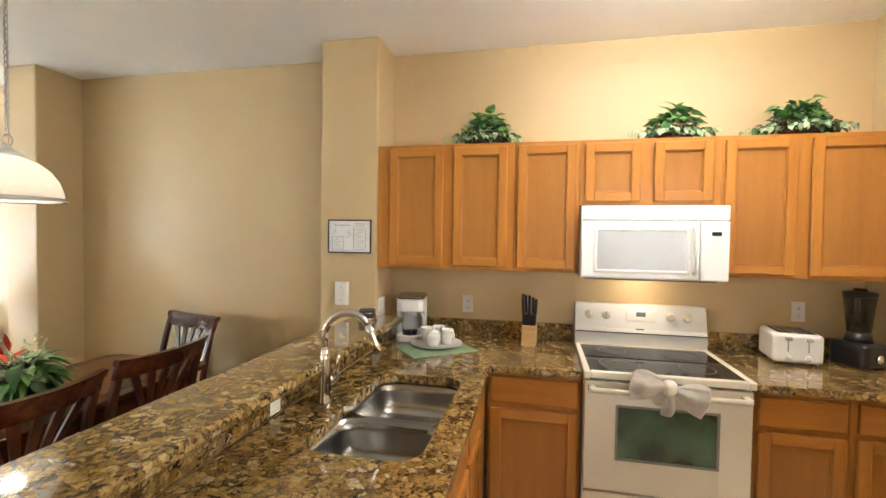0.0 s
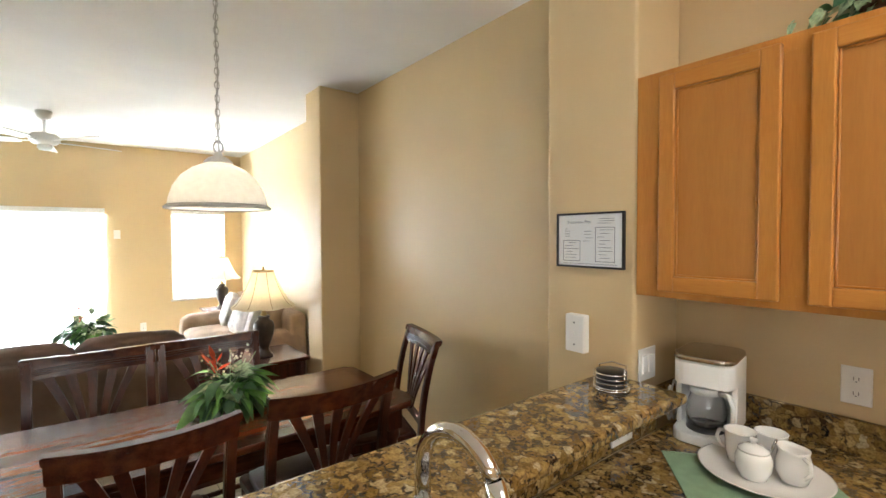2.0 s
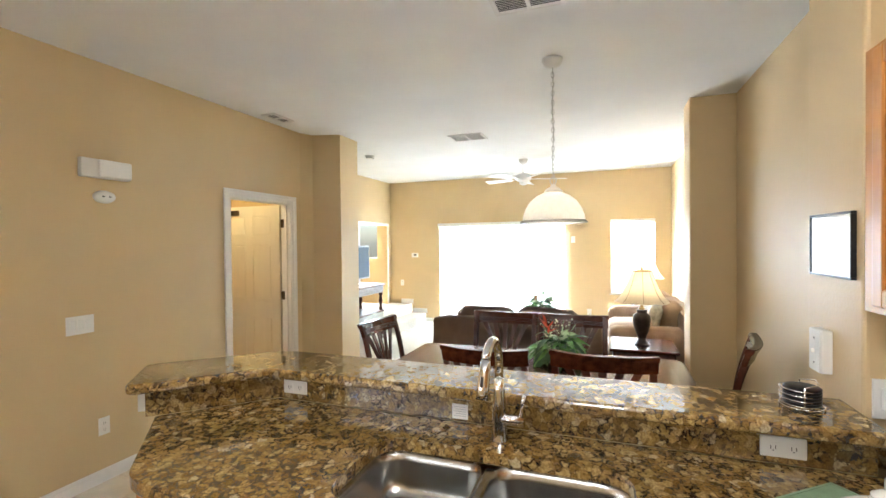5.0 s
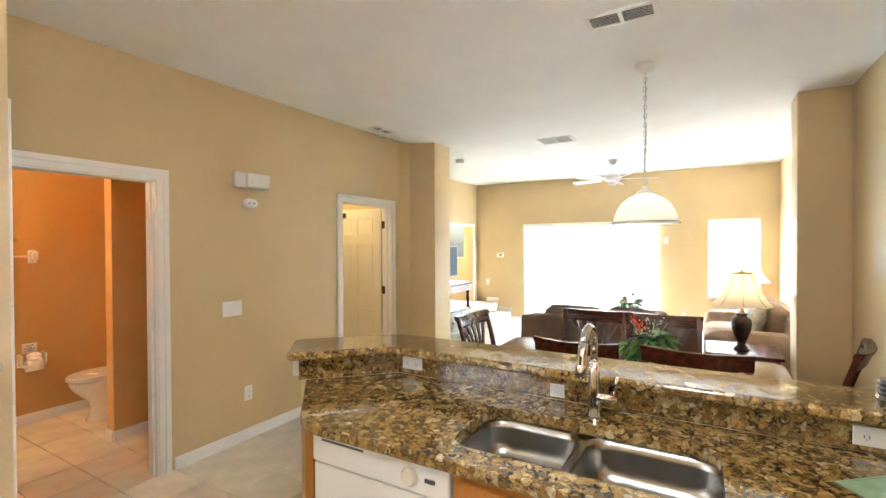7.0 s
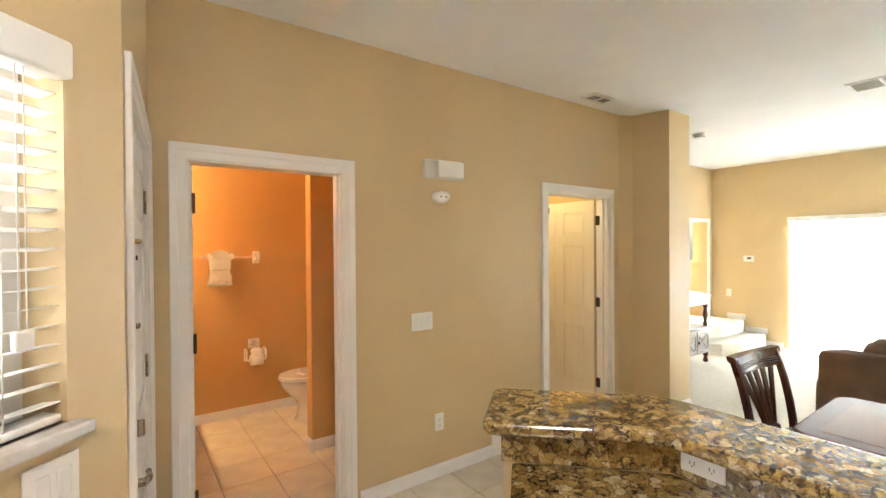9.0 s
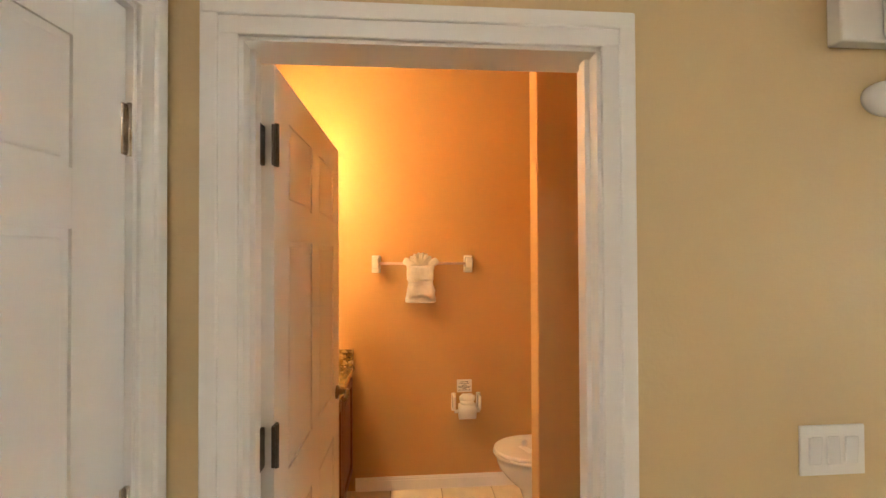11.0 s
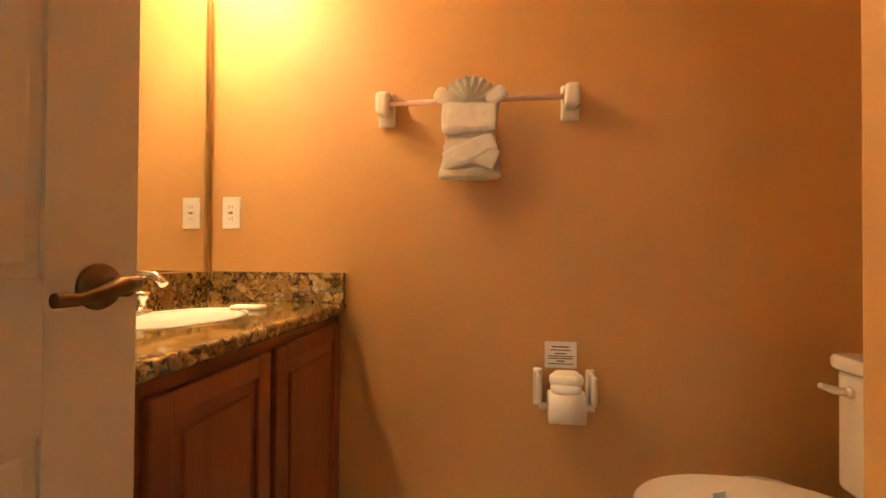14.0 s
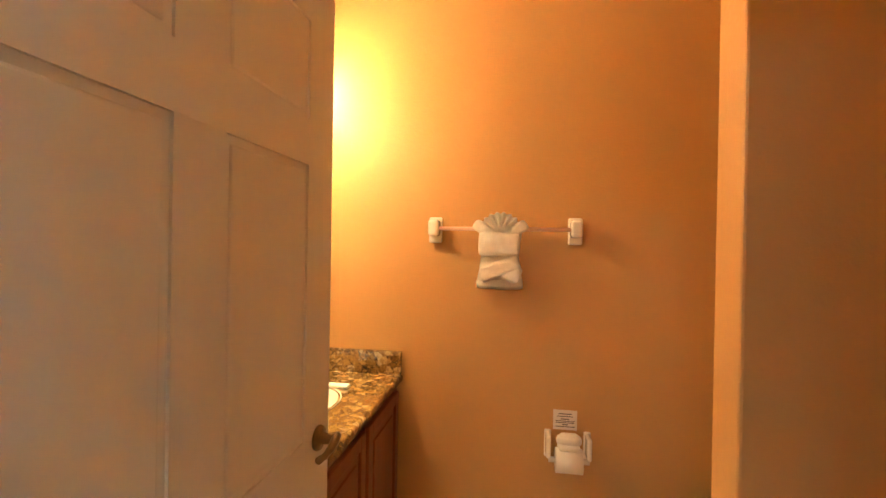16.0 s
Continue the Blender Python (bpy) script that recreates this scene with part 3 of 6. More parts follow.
# ---- living room glazing ----
slider = tagged(new("window_1"), "white sliding patio door behind closed vertical blinds", "window", kind="structure")
part("frame", merge(bx(-7.10, -.82, 0, -7.03, -.76, 1.93), bx(-7.10, 1.53, 0, -7.03, 1.59, 1.93), bx(-7.10, -.76, 1.87, -7.03, 1.53, 1.93), bx(-7.10, -.76, 0, -7.03, 1.53, .05), bx(-7.10, .35, .05, -7.03, .43, 1.87)), TRIM, slider)
for y0, y1 in ((-.76, .35), (.43, 1.53)):
    g = part("pane", bx(-7.07, y0, .05, -7.064, y1, 1.87), WINGLASS, slider)
    g.visible_shadow = False
part("headrail", bx(-6.978, -.83, 1.90, -6.91, 1.60, 1.965, .006), TRIM, slider, "white blind valance")
vane = mesh_of("vane", moved(bx(-.045, -.0008, .03, .045, .0008, 1.90), Matrix.Identity(4)), BLIND)
for k in range(30):
    ob = new("vane", vane)
    ob.parent = slider
    ob.matrix_basis = Matrix.Translation((-6.945, -.765 + k * .0795, 0)) @ Matrix.Rotation(radians(90 - 14), 4, "Z")
win = tagged(new("window_2"), "white framed window behind a closed horizontal blind", "window", kind="structure")
part("frame", merge(bx(-7.10, 2.36, .68, -7.04, 2.41, 1.965), bx(-7.10, 3.02, .68, -7.04, 3.07, 1.965), bx(-7.10, 2.41, 1.915, -7.04, 3.02, 1.965), bx(-7.10, 2.41, .68, -7.04, 3.02, .73), bx(-7.10, 2.41, 1.30, -7.04, 3.02, 1.35)), TRIM, win)
g = part("pane", bx(-7.075, 2.41, .73, -7.07, 3.02, 1.915), WINGLASS, win)
g.visible_shadow = False
part("window_sill", bx(-7.03, 2.34, .655, -6.95, 3.09, .68, .004), GRAN2, win, "pale marble sill")
part("headrail", bx(-7.02, 2.365, 1.91, -6.97, 3.065, 1.962, .004), TRIM, win)
vane2 = mesh_of("slat", bx(-.022, .0, -.0012, .022, .69, .0012), BLIND)
for k in range(32):
    ob = new("slat", vane2)
    ob.parent = win
    ob.matrix_basis = Matrix.Translation((-6.998, 2.37, .70 + k * .0382)) @ Matrix.Rotation(radians(62), 4, "Y")

# ---- kitchen window ----
kwin = tagged(new("window_3"), "white single-hung window with raised-slat blind", "window", kind="structure")
kwin.matrix_basis = AW
W0, W1, Z0, Z1 = .145, 1.42, 1.20, 2.02
part("frame", merge(bx(W0, -.17, Z0, W0 + .05, -.12, Z1), bx(W1 - .05, -.17, Z0, W1, -.12, Z1), bx(W0 + .05, -.17, Z1 - .05, W1 - .05, -.12, Z1), bx(W0 + .05, -.17, Z0, W1 - .05, -.12, Z0 + .05), bx(W0 + .05, -.16, 1.60, W1 - .05, -.115, 1.645)), TRIM, kwin)
part("lower_sash", merge(bx(W0 + .05, -.135, Z0 + .05, W0 + .09, -.105, 1.60), bx(W1 - .09, -.135, Z0 + .05, W1 - .05, -.105, 1.60), bx(W0 + .09, -.135, Z0 + .05, W1 - .09, -.105, Z0 + .09)), TRIM, kwin)
g = part("pane", bx(W0 + .05, -.147, Z0 + .05, W1 - .05, -.142, Z1 - .05), WINGLASS, kwin)
g.visible_shadow = False
part("window_sill", bx(W0 - .025, -.125, Z0 - .03, W1 + .04, .045, Z0, .006, 2), GRAN2, kwin, "grey marble sill")
part("reveal", merge(bx(W0 - .001, -.12, Z0, W0 + .004, 0, Z1), bx(W1 - .004, -.12, Z0, W1 + .001, 0, Z1)), WALL, kwin)
part("valance", bx(W0 - .004, -.03, 1.955, W1 + .02, .024, 2.038, .010, 3), SLAT, kwin, "white moulded blind valance")
part("bottom_rail", bx(W0 + .006, -.062, Z0 + .001, W1 - .006, -.012, Z0 + .020, .004), SLAT, kwin)
sl = mesh_of("slat", bx(W0 + .006, -.025, -.0014, W1 - .006, .025, .0014), SLAT)
for k in range(18):
    ob = new("slat", sl)
    ob.parent = kwin
    ob.matrix_basis = Matrix.Translation((0, -.04, Z0 + .042 + k * .0425)) @ Matrix.Rotation(radians(8), 4, "X")
for xx in (W0 + .12, (W0 + W1) / 2, W1 - .12):
    part("ladder_cord", merge(tube([(xx, -.013, Z0 + .02), (xx, -.013, 1.97)], .0013, 6), tube([(xx, -.066, Z0 + .02), (xx, -.066, 1.97)], .0013, 6)), SLAT, kwin)
part("pull_cord", merge(tube([(W0 + .10, .0, 1.97), (W0 + .10, .002, 1.42)], .0015, 6), tube([(W0 + .085, .0, 1.97), (W0 + .085, .002, 1.42)], .0015, 6), bx(W0 + .075, -.006, 1.38, W0 + .112, .01, 1.42, .004)), SLAT, kwin)

# ---- kitchen: peninsula and counters ----
BARZ, CZ = 1.065, .91
pen = tagged(new("wall_peninsula"), "granite-faced half wall carrying the breakfast bar", "half wall", kind="structure")
part("drywall", prism([(-.275, 2.982), (-.275, .905), (.078, .555), (.03, .505), (-.36, .87), (-.36, 2.982)], 0, BARZ - .04), WALL, pen, "tan painted half wall")
part("backsplash", prism([(-.255, 2.982), (-.255, .913), (.098, .562), (.078, .542), (-.274, .893), (-.274, 2.982)], CZ, BARZ - .04, .003), STONE, pen, "polished granite backsplash")


def rounded(poly, r, n=5):
    out = []
    for k, p in enumerate(poly):
        p, a, b = Vector(p), Vector(poly[k - 1]), Vector(poly[(k + 1) % len(poly)])
        u, v = (a - p).normalized(), (b - p).normalized()
        rr = r[k] if isinstance(r, (list, tuple)) else r
        if rr < .002:
            out.append(tuple(p))
            continue
        for i in range(n + 1):
            t = i / n
            q0, q1 = p + u * rr, p + v * rr
            out.append(tuple((1 - t) ** 2 * q0 + 2 * t * (1 - t) * p + t * t * q1))
    return out


solid("bar_top", prism(rounded([(-.155, 2.982), (-.155, .93), (.205, .59), (-.05, .365), (-.46, .785), (-.46, 2.982)], [0, .05, .05, .05, .10, 0]), BARZ - .04, BARZ, .014, 4), STONE, "polished brown gold granite breakfast bar top", "bar top")
SX0, SX1, SY0, SY1 = -.050, .338, 1.535, 2.335     # sink cut-out
cut = solid("sink_cutter", prism(rounded([(SX0, SY0), (SX1, SY0), (SX1, SY1), (SX0, SY1)], .10, 10), CZ - .2, CZ + .2), STONE)
ctop = solid("countertop", prism(rounded([(-.254, 3.306), (-.254, .915), (.075, .585), (.425, .93), (.455, 1.02), (.435, 2.60), (.893, 2.60), (.893, 3.306)], [0, 0, .02, .04, .03, .03, .006, 0]), CZ - .04, CZ, .012, 4), STONE, "polished brown gold granite counter with undermount sink", "countertop")
bo = ctop.modifiers.new("cut", "BOOLEAN")
bo.operation, bo.object, bo.solver = "DIFFERENCE", cut, "EXACT"
dg = bpy.context.evaluated_depsgraph_get()
me2 = bpy.data.meshes.new_from_object(ctop.evaluated_get(dg))
ctop.modifiers.clear()
ctop.data = me2
bpy.data.objects.remove(cut)
solid("countertop", prism(rounded([(1.66, 2.60), (2.496, 2.60), (2.496, 3.306), (1.66, 3.306)], [.006, 0, 0, 0]), CZ - .04, CZ, .012, 4), STONE, "polished brown gold granite counter beside the range", "countertop")
tagged(solid("backsplash_strip", bx(-.25, 3.286, CZ, .893, 3.309, CZ + .102, .003), STONE, "short granite backsplash behind the counter", "backsplash"), kind="structure")
tagged(solid("backsplash_strip", bx(1.66, 3.286, CZ, 2.496, 3.309, CZ + .102, .003), STONE, "short granite backsplash beside the range", "backsplash"), kind="structure")
tagged(solid("backsplash_strip", bx(-.334, 2.962, CZ, -.312, 3.286, CZ + .102, .003), STONE, "short granite backsplash on the wall stub", "backsplash"), kind="structure")

sink = thing("kitchen_sink", "brushed steel double bowl undermount sink", "sink")
for y0, y1, dz in ((SY0 - .010, 1.897, .19), (1.925, SY1 + .010, .19)):
    out = rounded([(SX0 - .012, y0), (SX1 + .012, y0), (SX1 + .012, y1), (SX0 - .012, y1)], .095, 10)
    bm = bmesh.new()
    c = Vector((sum(p[0] for p in out) / len(out), sum(p[1] for p in out) / len(out)))
    rings = []
    for z, f in ((CZ - .041, 1.0), (CZ - .09, .985), (CZ - .13, .962), (CZ - dz + .032, .925), (CZ - dz + .014, .87), (CZ - dz + .004, .79), (CZ - dz, .68), (CZ - dz - .005, .12)):
        rings.append([bm.verts.new((c.x + (p[0] - c.x) * f, c.y + (p[1] - c.y) * f, z)) for p in out])
    for a, b in zip(rings, rings[1:]):
        for k in range(len(out)):
            bm.faces.new((a[k], a[(k + 1) % len(out)], b[(k + 1) % len(out)], b[k])).smooth = True
    bm.faces.new(rings[-1])
    bmesh.ops.recalc_face_normals(bm, faces=bm.faces)
    for f in bm.faces:
        f.normal_flip()
    bmesh.ops.solidify(bm, geom=bm.faces[:], thickness=.002)
    part("bowl", bm, STEEL, sink)
    part("drain", lathe([(.042, 0), (.044, .003), (.036, .004), (.02, .001), (.004, .001)], (c.x, c.y, CZ - dz - .003), 24), CHROME, sink, "chrome drain strainer")
part("divider", bx(SX0 - .006, 1.893, CZ - .080, SX1 + .006, 1.929, CZ - .052, .010, 4), STEEL, sink)

faucet = thing("kitchen_faucet", "chrome gooseneck pull-down kitchen faucet", "faucet", Matrix.Translation((-.148, 1.92, CZ)))
part("base", lathe([(.030, 0), (.030, .004), (.027, .010), (.026, .06), (.024, .11), (.019, .17), (.0155, .21)], n=28), CHROME, faucet)
arc = [(0, 0, .21), (0, 0, .262)] + [(.098 - .098 * math.cos(a), 0, .262 + .095 * math.sin(a)) for a in [math.pi * k / 16 for k in range(1, 14)]]
part("neck", tube(arc, .0145, 18), CHROME, faucet)
e = Vector(arc[-1])
part("spray_head", tube([e, e + Vector((.014, 0, -.03)), e + Vector((.030, 0, -.070)), e + Vector((.044, 0, -.105))], .017, 18, [.0150, .0165, .0185, .0205]), CHROME, faucet)
part("spray_button", moved(bx(-.005, -.004, -.016, .005, .004, .016, .003), Matrix.Translation(e + Vector((.046, 0, -.05))) @ Matrix.Rotation(radians(-20), 4, "Y")), BLACK, faucet)
part("lever", merge(tube([(.005, .0, .075), (.005, .085, .075)], .019, 18, [.019, .0185]), tube([(.005, .072, .085), (.012, .080, .13), (.020, .088, .165)], .006, 10)), CHROME, faucet)


def shaker(parent, x0, z0, x1, z1, y, name="door", material=None, knob=False, rail=.052, along="x"):
    """A framed cabinet front with a flat panel; faces -y, or +x."""
    vm, hm = material or MAPLE, MAPLEH if material is None else material
    M = Matrix.Identity(4) if along == "x" else Matrix(((0, -1, 0, 0), (1, 0, 0, 0), (0, 0, 1, 0), (0, 0, 0, 1)))
    pm = VENEER if material is None else material
    d = part(name, moved(bx(x0 + rail - .004, y - .005, z0 + rail - .004, x1 - rail + .004, y - .0005, z1 - rail + .004), M), pm, parent)
    for a, b in ((x0, x0 + rail), (x1 - rail, x1)):
        part("stile", moved(bx(a, y - .023, z0, b, y, z1, .006, 3), M), vm, d)
    for a, b in ((z0, z0 + rail), (z1 - rail, z1)):
        part("rail", moved(bx(x0 + rail - .003, y - .0226, a, x1 - rail + .003, y, b, .006, 3), M), hm, d)
    for a, b in ((x0 + rail, x0 + rail + .007), (x1 - rail - .007, x1 - rail)):
        part("bead", moved(bx(a, y - .012, z0 + rail, b, y - .004, z1 - rail, .003), M), vm, d)
    for a, b in ((z0 + rail, z0 + rail + .007), (z1 - rail - .007, z1 - rail)):
        part("bead", moved(bx(x0 + rail + .006, y - .0118, a, x1 - rail - .006, y - .004, b, .003), M), hm, d)
    return d


UY = 2.985
for x0, x1, z0, doors, lab in ((-.332, .515, 1.37, [(-.248, .090), (.155, .478)], "honey maple double wall cabinet"), (.517, .893, 1.37, [(.54, .868)], "honey maple single wall cabinet"),
                               (.895, 1.625, 1.758, [(.918, 1.216), (1.284, 1.580)], "short honey maple cabinet over the microwave"), (1.627, 2.496, 1.37, [(1.638, 1.978), (2.042, 2.44)], "honey maple double wall cabinet beside the microwave")):
    c = thing("wall_cabinet", lab, "cabinet")
    part("body", bx(x0, UY + .019, z0, x1, 3.308, 2.13, .002), MAPLE, c)
    xs = sorted([x0] + [v for d in doors for v in d] + [x1])
    fr = [bx(x0, UY, z0, x1, UY + .0185, z0 + .04), bx(x0, UY, 2.085, x1, UY + .0185, 2.13)]
    for a, b in zip(xs[0::2], xs[1::2]):
        fr.append(bx(a, UY + .0004, z0 + .04, b + .03 if a == x0 else b, UY + .018, 2.085))
    part("face_frame", merge(*fr), MAPLE, c)
    for a, b in doors:
        shaker(c, a, z0 + .022, b, 2.108, UY)

BY = 2.655
for x0, x1, fronts, lab in ((.42, .893, [(.435, .880)], "honey maple base cabinet with a drawer"), (1.66, 2.062, [(1.69, 2.045)], "honey maple base cabinet beside the range"), (2.064, 2.496, [(2.09, 2.48)], "honey maple base cabinet in the corner")):
    c = thing("base_cabinet", lab, "cabinet")
    part("body", merge(bx(x0, BY + .001, .10, x1, 3.30, CZ - .042), bx(x0, BY + .07, 0, x1, 3.30, .10)), MAPLE, c)
    for a, b in fronts:
        d = part("drawer", bx(a, BY - .02, .705, b, BY, .84, .006, 3), MAPLEH, c)
        shaker(c, a, .13, b, .675, BY)

# peninsula base: end panel, dishwasher and sink base
c = thing("sink_base_cabinet", "honey maple sink base under the peninsula", "cabinet")
part("body", bx(-.25, 1.60, .10, .395, 2.62, CZ - .20), MAPLE, c)
part("face", bx(.396, 1.60, .10, .405, 2.63, CZ - .042), MAPLE, c)
for a, b in ((1.63, 1.96), (1.99, 2.32)):
    part("false_front", bx(.4055, a, .72, .425, b, .835, .006, 3), MAPLE, c)
    shaker(c, a, .13, b, .69, -.4055, along="y")
c = thing("end_cabinet", "honey maple end cabinet closing the peninsula", "cabinet")
part("panel", prism([(.085, .605), (.40, .93), (.40, .975), (.06, .975), (.06, .63)], 0, CZ - .042, .002), MAPLE, c)
dw = thing("dishwasher", "white built-in dishwasher under the granite counter", "dishwasher")
part("body", merge(bx(-.20, .985, .10, .385, 1.595, CZ - .26), bx(-.20, .985, CZ - .26, .385, 1.50, CZ - .045), bx(.362, 1.50, CZ - .26, .385, 1.595, CZ - .045)), PLASTIC, dw)
part("door", bx(.386, .988, .13, .408, 1.592, .745, .006, 2), WHITE, dw)
part("control_panel", bx(.386, .988, .752, .416, 1.592, .862, .008, 3), WHITE, dw)
part("vent_slot", bx(.4165, 1.04, .838, .4185, 1.24, .846), GREY, dw)
part("dial", moved(lathe([(.032, 0), (.032, .006), (.026, .018), (.024, .02)], n=28), Matrix.Translation((.416, 1.44, .805)) @ Matrix.Rotation(math.pi / 2, 4, "Y")), CREAM, dw, "cream timer dial")
part("latch", bx(.416, 1.50, .80, .422, 1.54, .815, .003), GREY, dw)
part("kick_plate", bx(.33, .99, 0, .345, 1.59, .10), BLACK, dw)

# range
RX0, RX1 = .90, 1.652
rg = thing("range", "bisque electric range with black glass cooktop", "stove")
part("body", bx(RX0, 2.62, .03, RX1, 3.27, .885), CREAM, rg)
part("cooktop_rim", merge(bx(RX0 - .002, 2.575, .886, RX0 + .03, 3.19, .922, .006), bx(RX1 - .03, 2.575, .886, RX1 + .002, 3.19, .922, .006), bx(RX0 + .03, 2.575, .8865, RX1 - .03, 2.61, .9215, .006), bx(RX0 + .03, 3.16, .8865, RX1 - .03, 3.19, .9215, .004)), CREAM, rg)
part("glass_top", bx(RX0 + .028, 2.608, .89, RX1 - .028, 3.162, .918), BLACKGL, rg, "black ceramic glass cooktop")
for x, y, r in ((1.09, 2.76, .10), (1.46, 2.76, .085), (1.09, 3.03, .075), (1.46, 3.03, .10)):
    part("burner_ring", lathe([(r, 0), (r, .0012), (r - .006, .0012), (r - .006, 0), (r, 0)], (x, y, .9181), 40), GREY, rg)
part("backguard", prism([(3.19, .92), (3.29, .92), (3.29, 1.165), (3.235, 1.165), (3.205, 1.02), (3.19, 1.0)], RX0, RX1, .004), WHITE, rg).matrix_basis = Matrix(((0, 0, 1, 0), (1, 0, 0, 0), (0, 1, 0, 0), (0, 0, 0, 1)))
part("seam", bx(RX0 + .002, 3.1875, .993, RX1 - .002, 3.195, .999), BLACK, rg)
BG = Matrix.Translation((0, 3.222, 1.098)) @ Matrix.Rotation(radians(90 - 11.5), 4, "X")
for x in (.985, 1.085, 1.455, 1.545):
    part("knob", merge(moved(lathe([(.028, 0), (.028, .004), (.022, .006), (.020, .024), (.017, .026)], n=24), BG @ Matrix.Translation((x, 0, 0))), moved(bx(x - .004, -.021, .022, x + .004, .021, .034, .003), BG)), CREAM, rg, "cream burner knob")
part("clock_panel", moved(bx(1.20, -.034, -.004, 1.37, .034, .004, .003), BG), PLASTIC, rg)
part("clock", moved(bx(1.258, -.004, .003, 1.312, .024, .006), BG), SCREEN, rg, "dark digital clock")
part("badge", moved(bx(1.255, -.085, -.004, 1.305, -.076, .004, .002), BG), GREY, rg)
od = part("oven_door", bx(RX0 + .15, 2.5925, .3305, RX1 - .14, 2.62, .50, .004), CREAM, rg)
part("door_rail", bx(RX0 + .15, 2.5925, .75, RX1 - .14, 2.62, .8715, .004), CREAM, od)
for x0, x1 in ((RX0 + .004, RX0 + .16), (RX1 - .15, RX1 - .004)):
    part("door_stile", bx(x0, 2.592, .33, x1, 2.62, .872, .006), CREAM, od)
part("oven_window", bx(RX0 + .155, 2.597, .495, RX1 - .145, 2.604, .755), OVENGL, rg, "dark greenish oven window")
part("window_border", merge(bx(RX0 + .150, 2.5905, .750, RX1 - .140, 2.598, .762), bx(RX0 + .150, 2.5905, .488, RX1 - .140, 2.598, .500), bx(RX0 + .150, 2.5906, .50, RX0 + .162, 2.598, .75), bx(RX1 - .152, 2.5906, .50, RX1 - .140, 2.598, .75)), mat("grey_window_border", (.22, .21, .19), .3, var=.05, bump=0), rg, "grey printed border")
part("oven_handle", merge(tube([(RX0 + .03, 2.548, .838), (RX1 - .03, 2.548, .838)], .013, 14), bx(RX0 + .02, 2.545, .824, RX0 + .055, 2.60, .852, .006), bx(RX1 - .055, 2.545, .824, RX1 - .02, 2.60, .852, .006)), CREAM, rg)
part("drawer", bx(RX0 + .004, 2.595, .09, RX1 - .004, 2.62, .318, .006), CREAM, rg)
part("vent_gap", bx(RX0 + .03, 2.615, .873, RX1 - .03, 2.622, .886), BLACK, rg)

# towel tied in a bow on the oven handle


def fan_cloth(c, w, h, s, seed, folds=7):
    """One side of a bow: a pleated fan of cloth, narrow at the knot."""
    bm = bmesh.new()
    nu, nv = 16, 22
    rows = []
    for i in range(nu + 1):
        u = i / nu
        spread = .16 + .84 * math.sin(min(1, u * 1.15) * math.pi / 2)
        row = []
        for j in range(nv + 1):
            v = j / nv * 2 - 1
            ple = math.cos(v * folds * math.pi / 2 + seed) * .010 * (1.0 - .45 * u)
            curl = .035 * math.sin(u * math.pi) * (1 - v * v)
            row.append(bm.verts.new((c[0] + s * w * u * (1 - .12 * v * v), c[1] - curl - ple, c[2] + v * h / 2 * spread - .015 * u * u + .01 * math.sin(3 * v + seed))))
        rows.append(row)
    for a, b in zip(rows, rows[1:]):
        for j in range(nv):
            bm.faces.new((a[j], a[j + 1], b[j + 1], b[j])).smooth = True
    bmesh.ops.solidify(bm, geom=bm.faces[:], thickness=.006)
    return bm


bow = thing("tea_towel", "cream waffle tea towel tied in a bow on the oven handle", "towel")
part("bow_wing", moved(fan_cloth((0, 0, 0), .160, .145, -1, .3, 4), Matrix.Translation((1.258, 2.512, .893)) @ Matrix.Rotation(radians(8), 4, "Y")), CLOTH, bow)
part("bow_wing", moved(fan_cloth((0, 0, 0), .170, .150, 1, 1.4, 4), Matrix.Translation((1.278, 2.512, .885)) @ Matrix.Rotation(radians(12), 4, "Y")), CLOTH, bow)
part("knot", soft(1.240, 2.484, .855, 1.298, 2.540, .918, .024, .008, 3, 2), CLOTH, bow)
part("tail", moved(fan_cloth((0, 0, 0), .115, .050, 1, .8, 2), Matrix.Translation((1.272, 2.522, .868)) @ Matrix.Rotation(radians(84), 4, "Y")), CLOTH, bow)
part("tail", moved(fan_cloth((0, 0, 0), .085, .050, 1, 2.0, 2), Matrix.Translation((1.262, 2.530, .868)) @ Matrix.Rotation(radians(112), 4, "Y")), CLOTH, bow)

# microwave
mw = thing("microwave", "white over-the-range microwave oven", "microwave")
part("body", bx(.897, 2.93, 1.348, 1.643, 3.30, 1.752, .004), WHITE, mw)
part("top_grille", bx(.897, 2.90, 1.672, 1.643, 2.93, 1.752, .006), WHITE, mw)
part("door", bx(.897, 2.895, 1.352, 1.50, 2.93, 1.668, .010, 3), WHITE, mw)
part("door_frame", merge(bx(.965, 2.889, 1.615, 1.455, 2.897, 1.632, .004), bx(.965, 2.889, 1.385, 1.455, 2.897, 1.402, .004), bx(.965, 2.889, 1.39, .985, 2.897, 1.63, .004), bx(1.435, 2.889, 1.39, 1.455, 2.897, 1.63, .004)), WHITE, mw)
part("window", bx(.985, 2.892, 1.402, 1.435, 2.8945, 1.615), mat("microwave_window", (.42, .42, .42), .2, var=.05, scale=200, bump=0), mw, "pale grey meshed window")
part("handle", tube([(1.475, 2.893, 1.39), (1.475, 2.862, 1.41), (1.475, 2.857, 1.51), (1.475, 2.862, 1.61), (1.475, 2.893, 1.63)], .011, 12), WHITE, mw)
part("control_panel", bx(1.503, 2.897, 1.352, 1.643, 2.93, 1.668, .006), WHITE, mw)
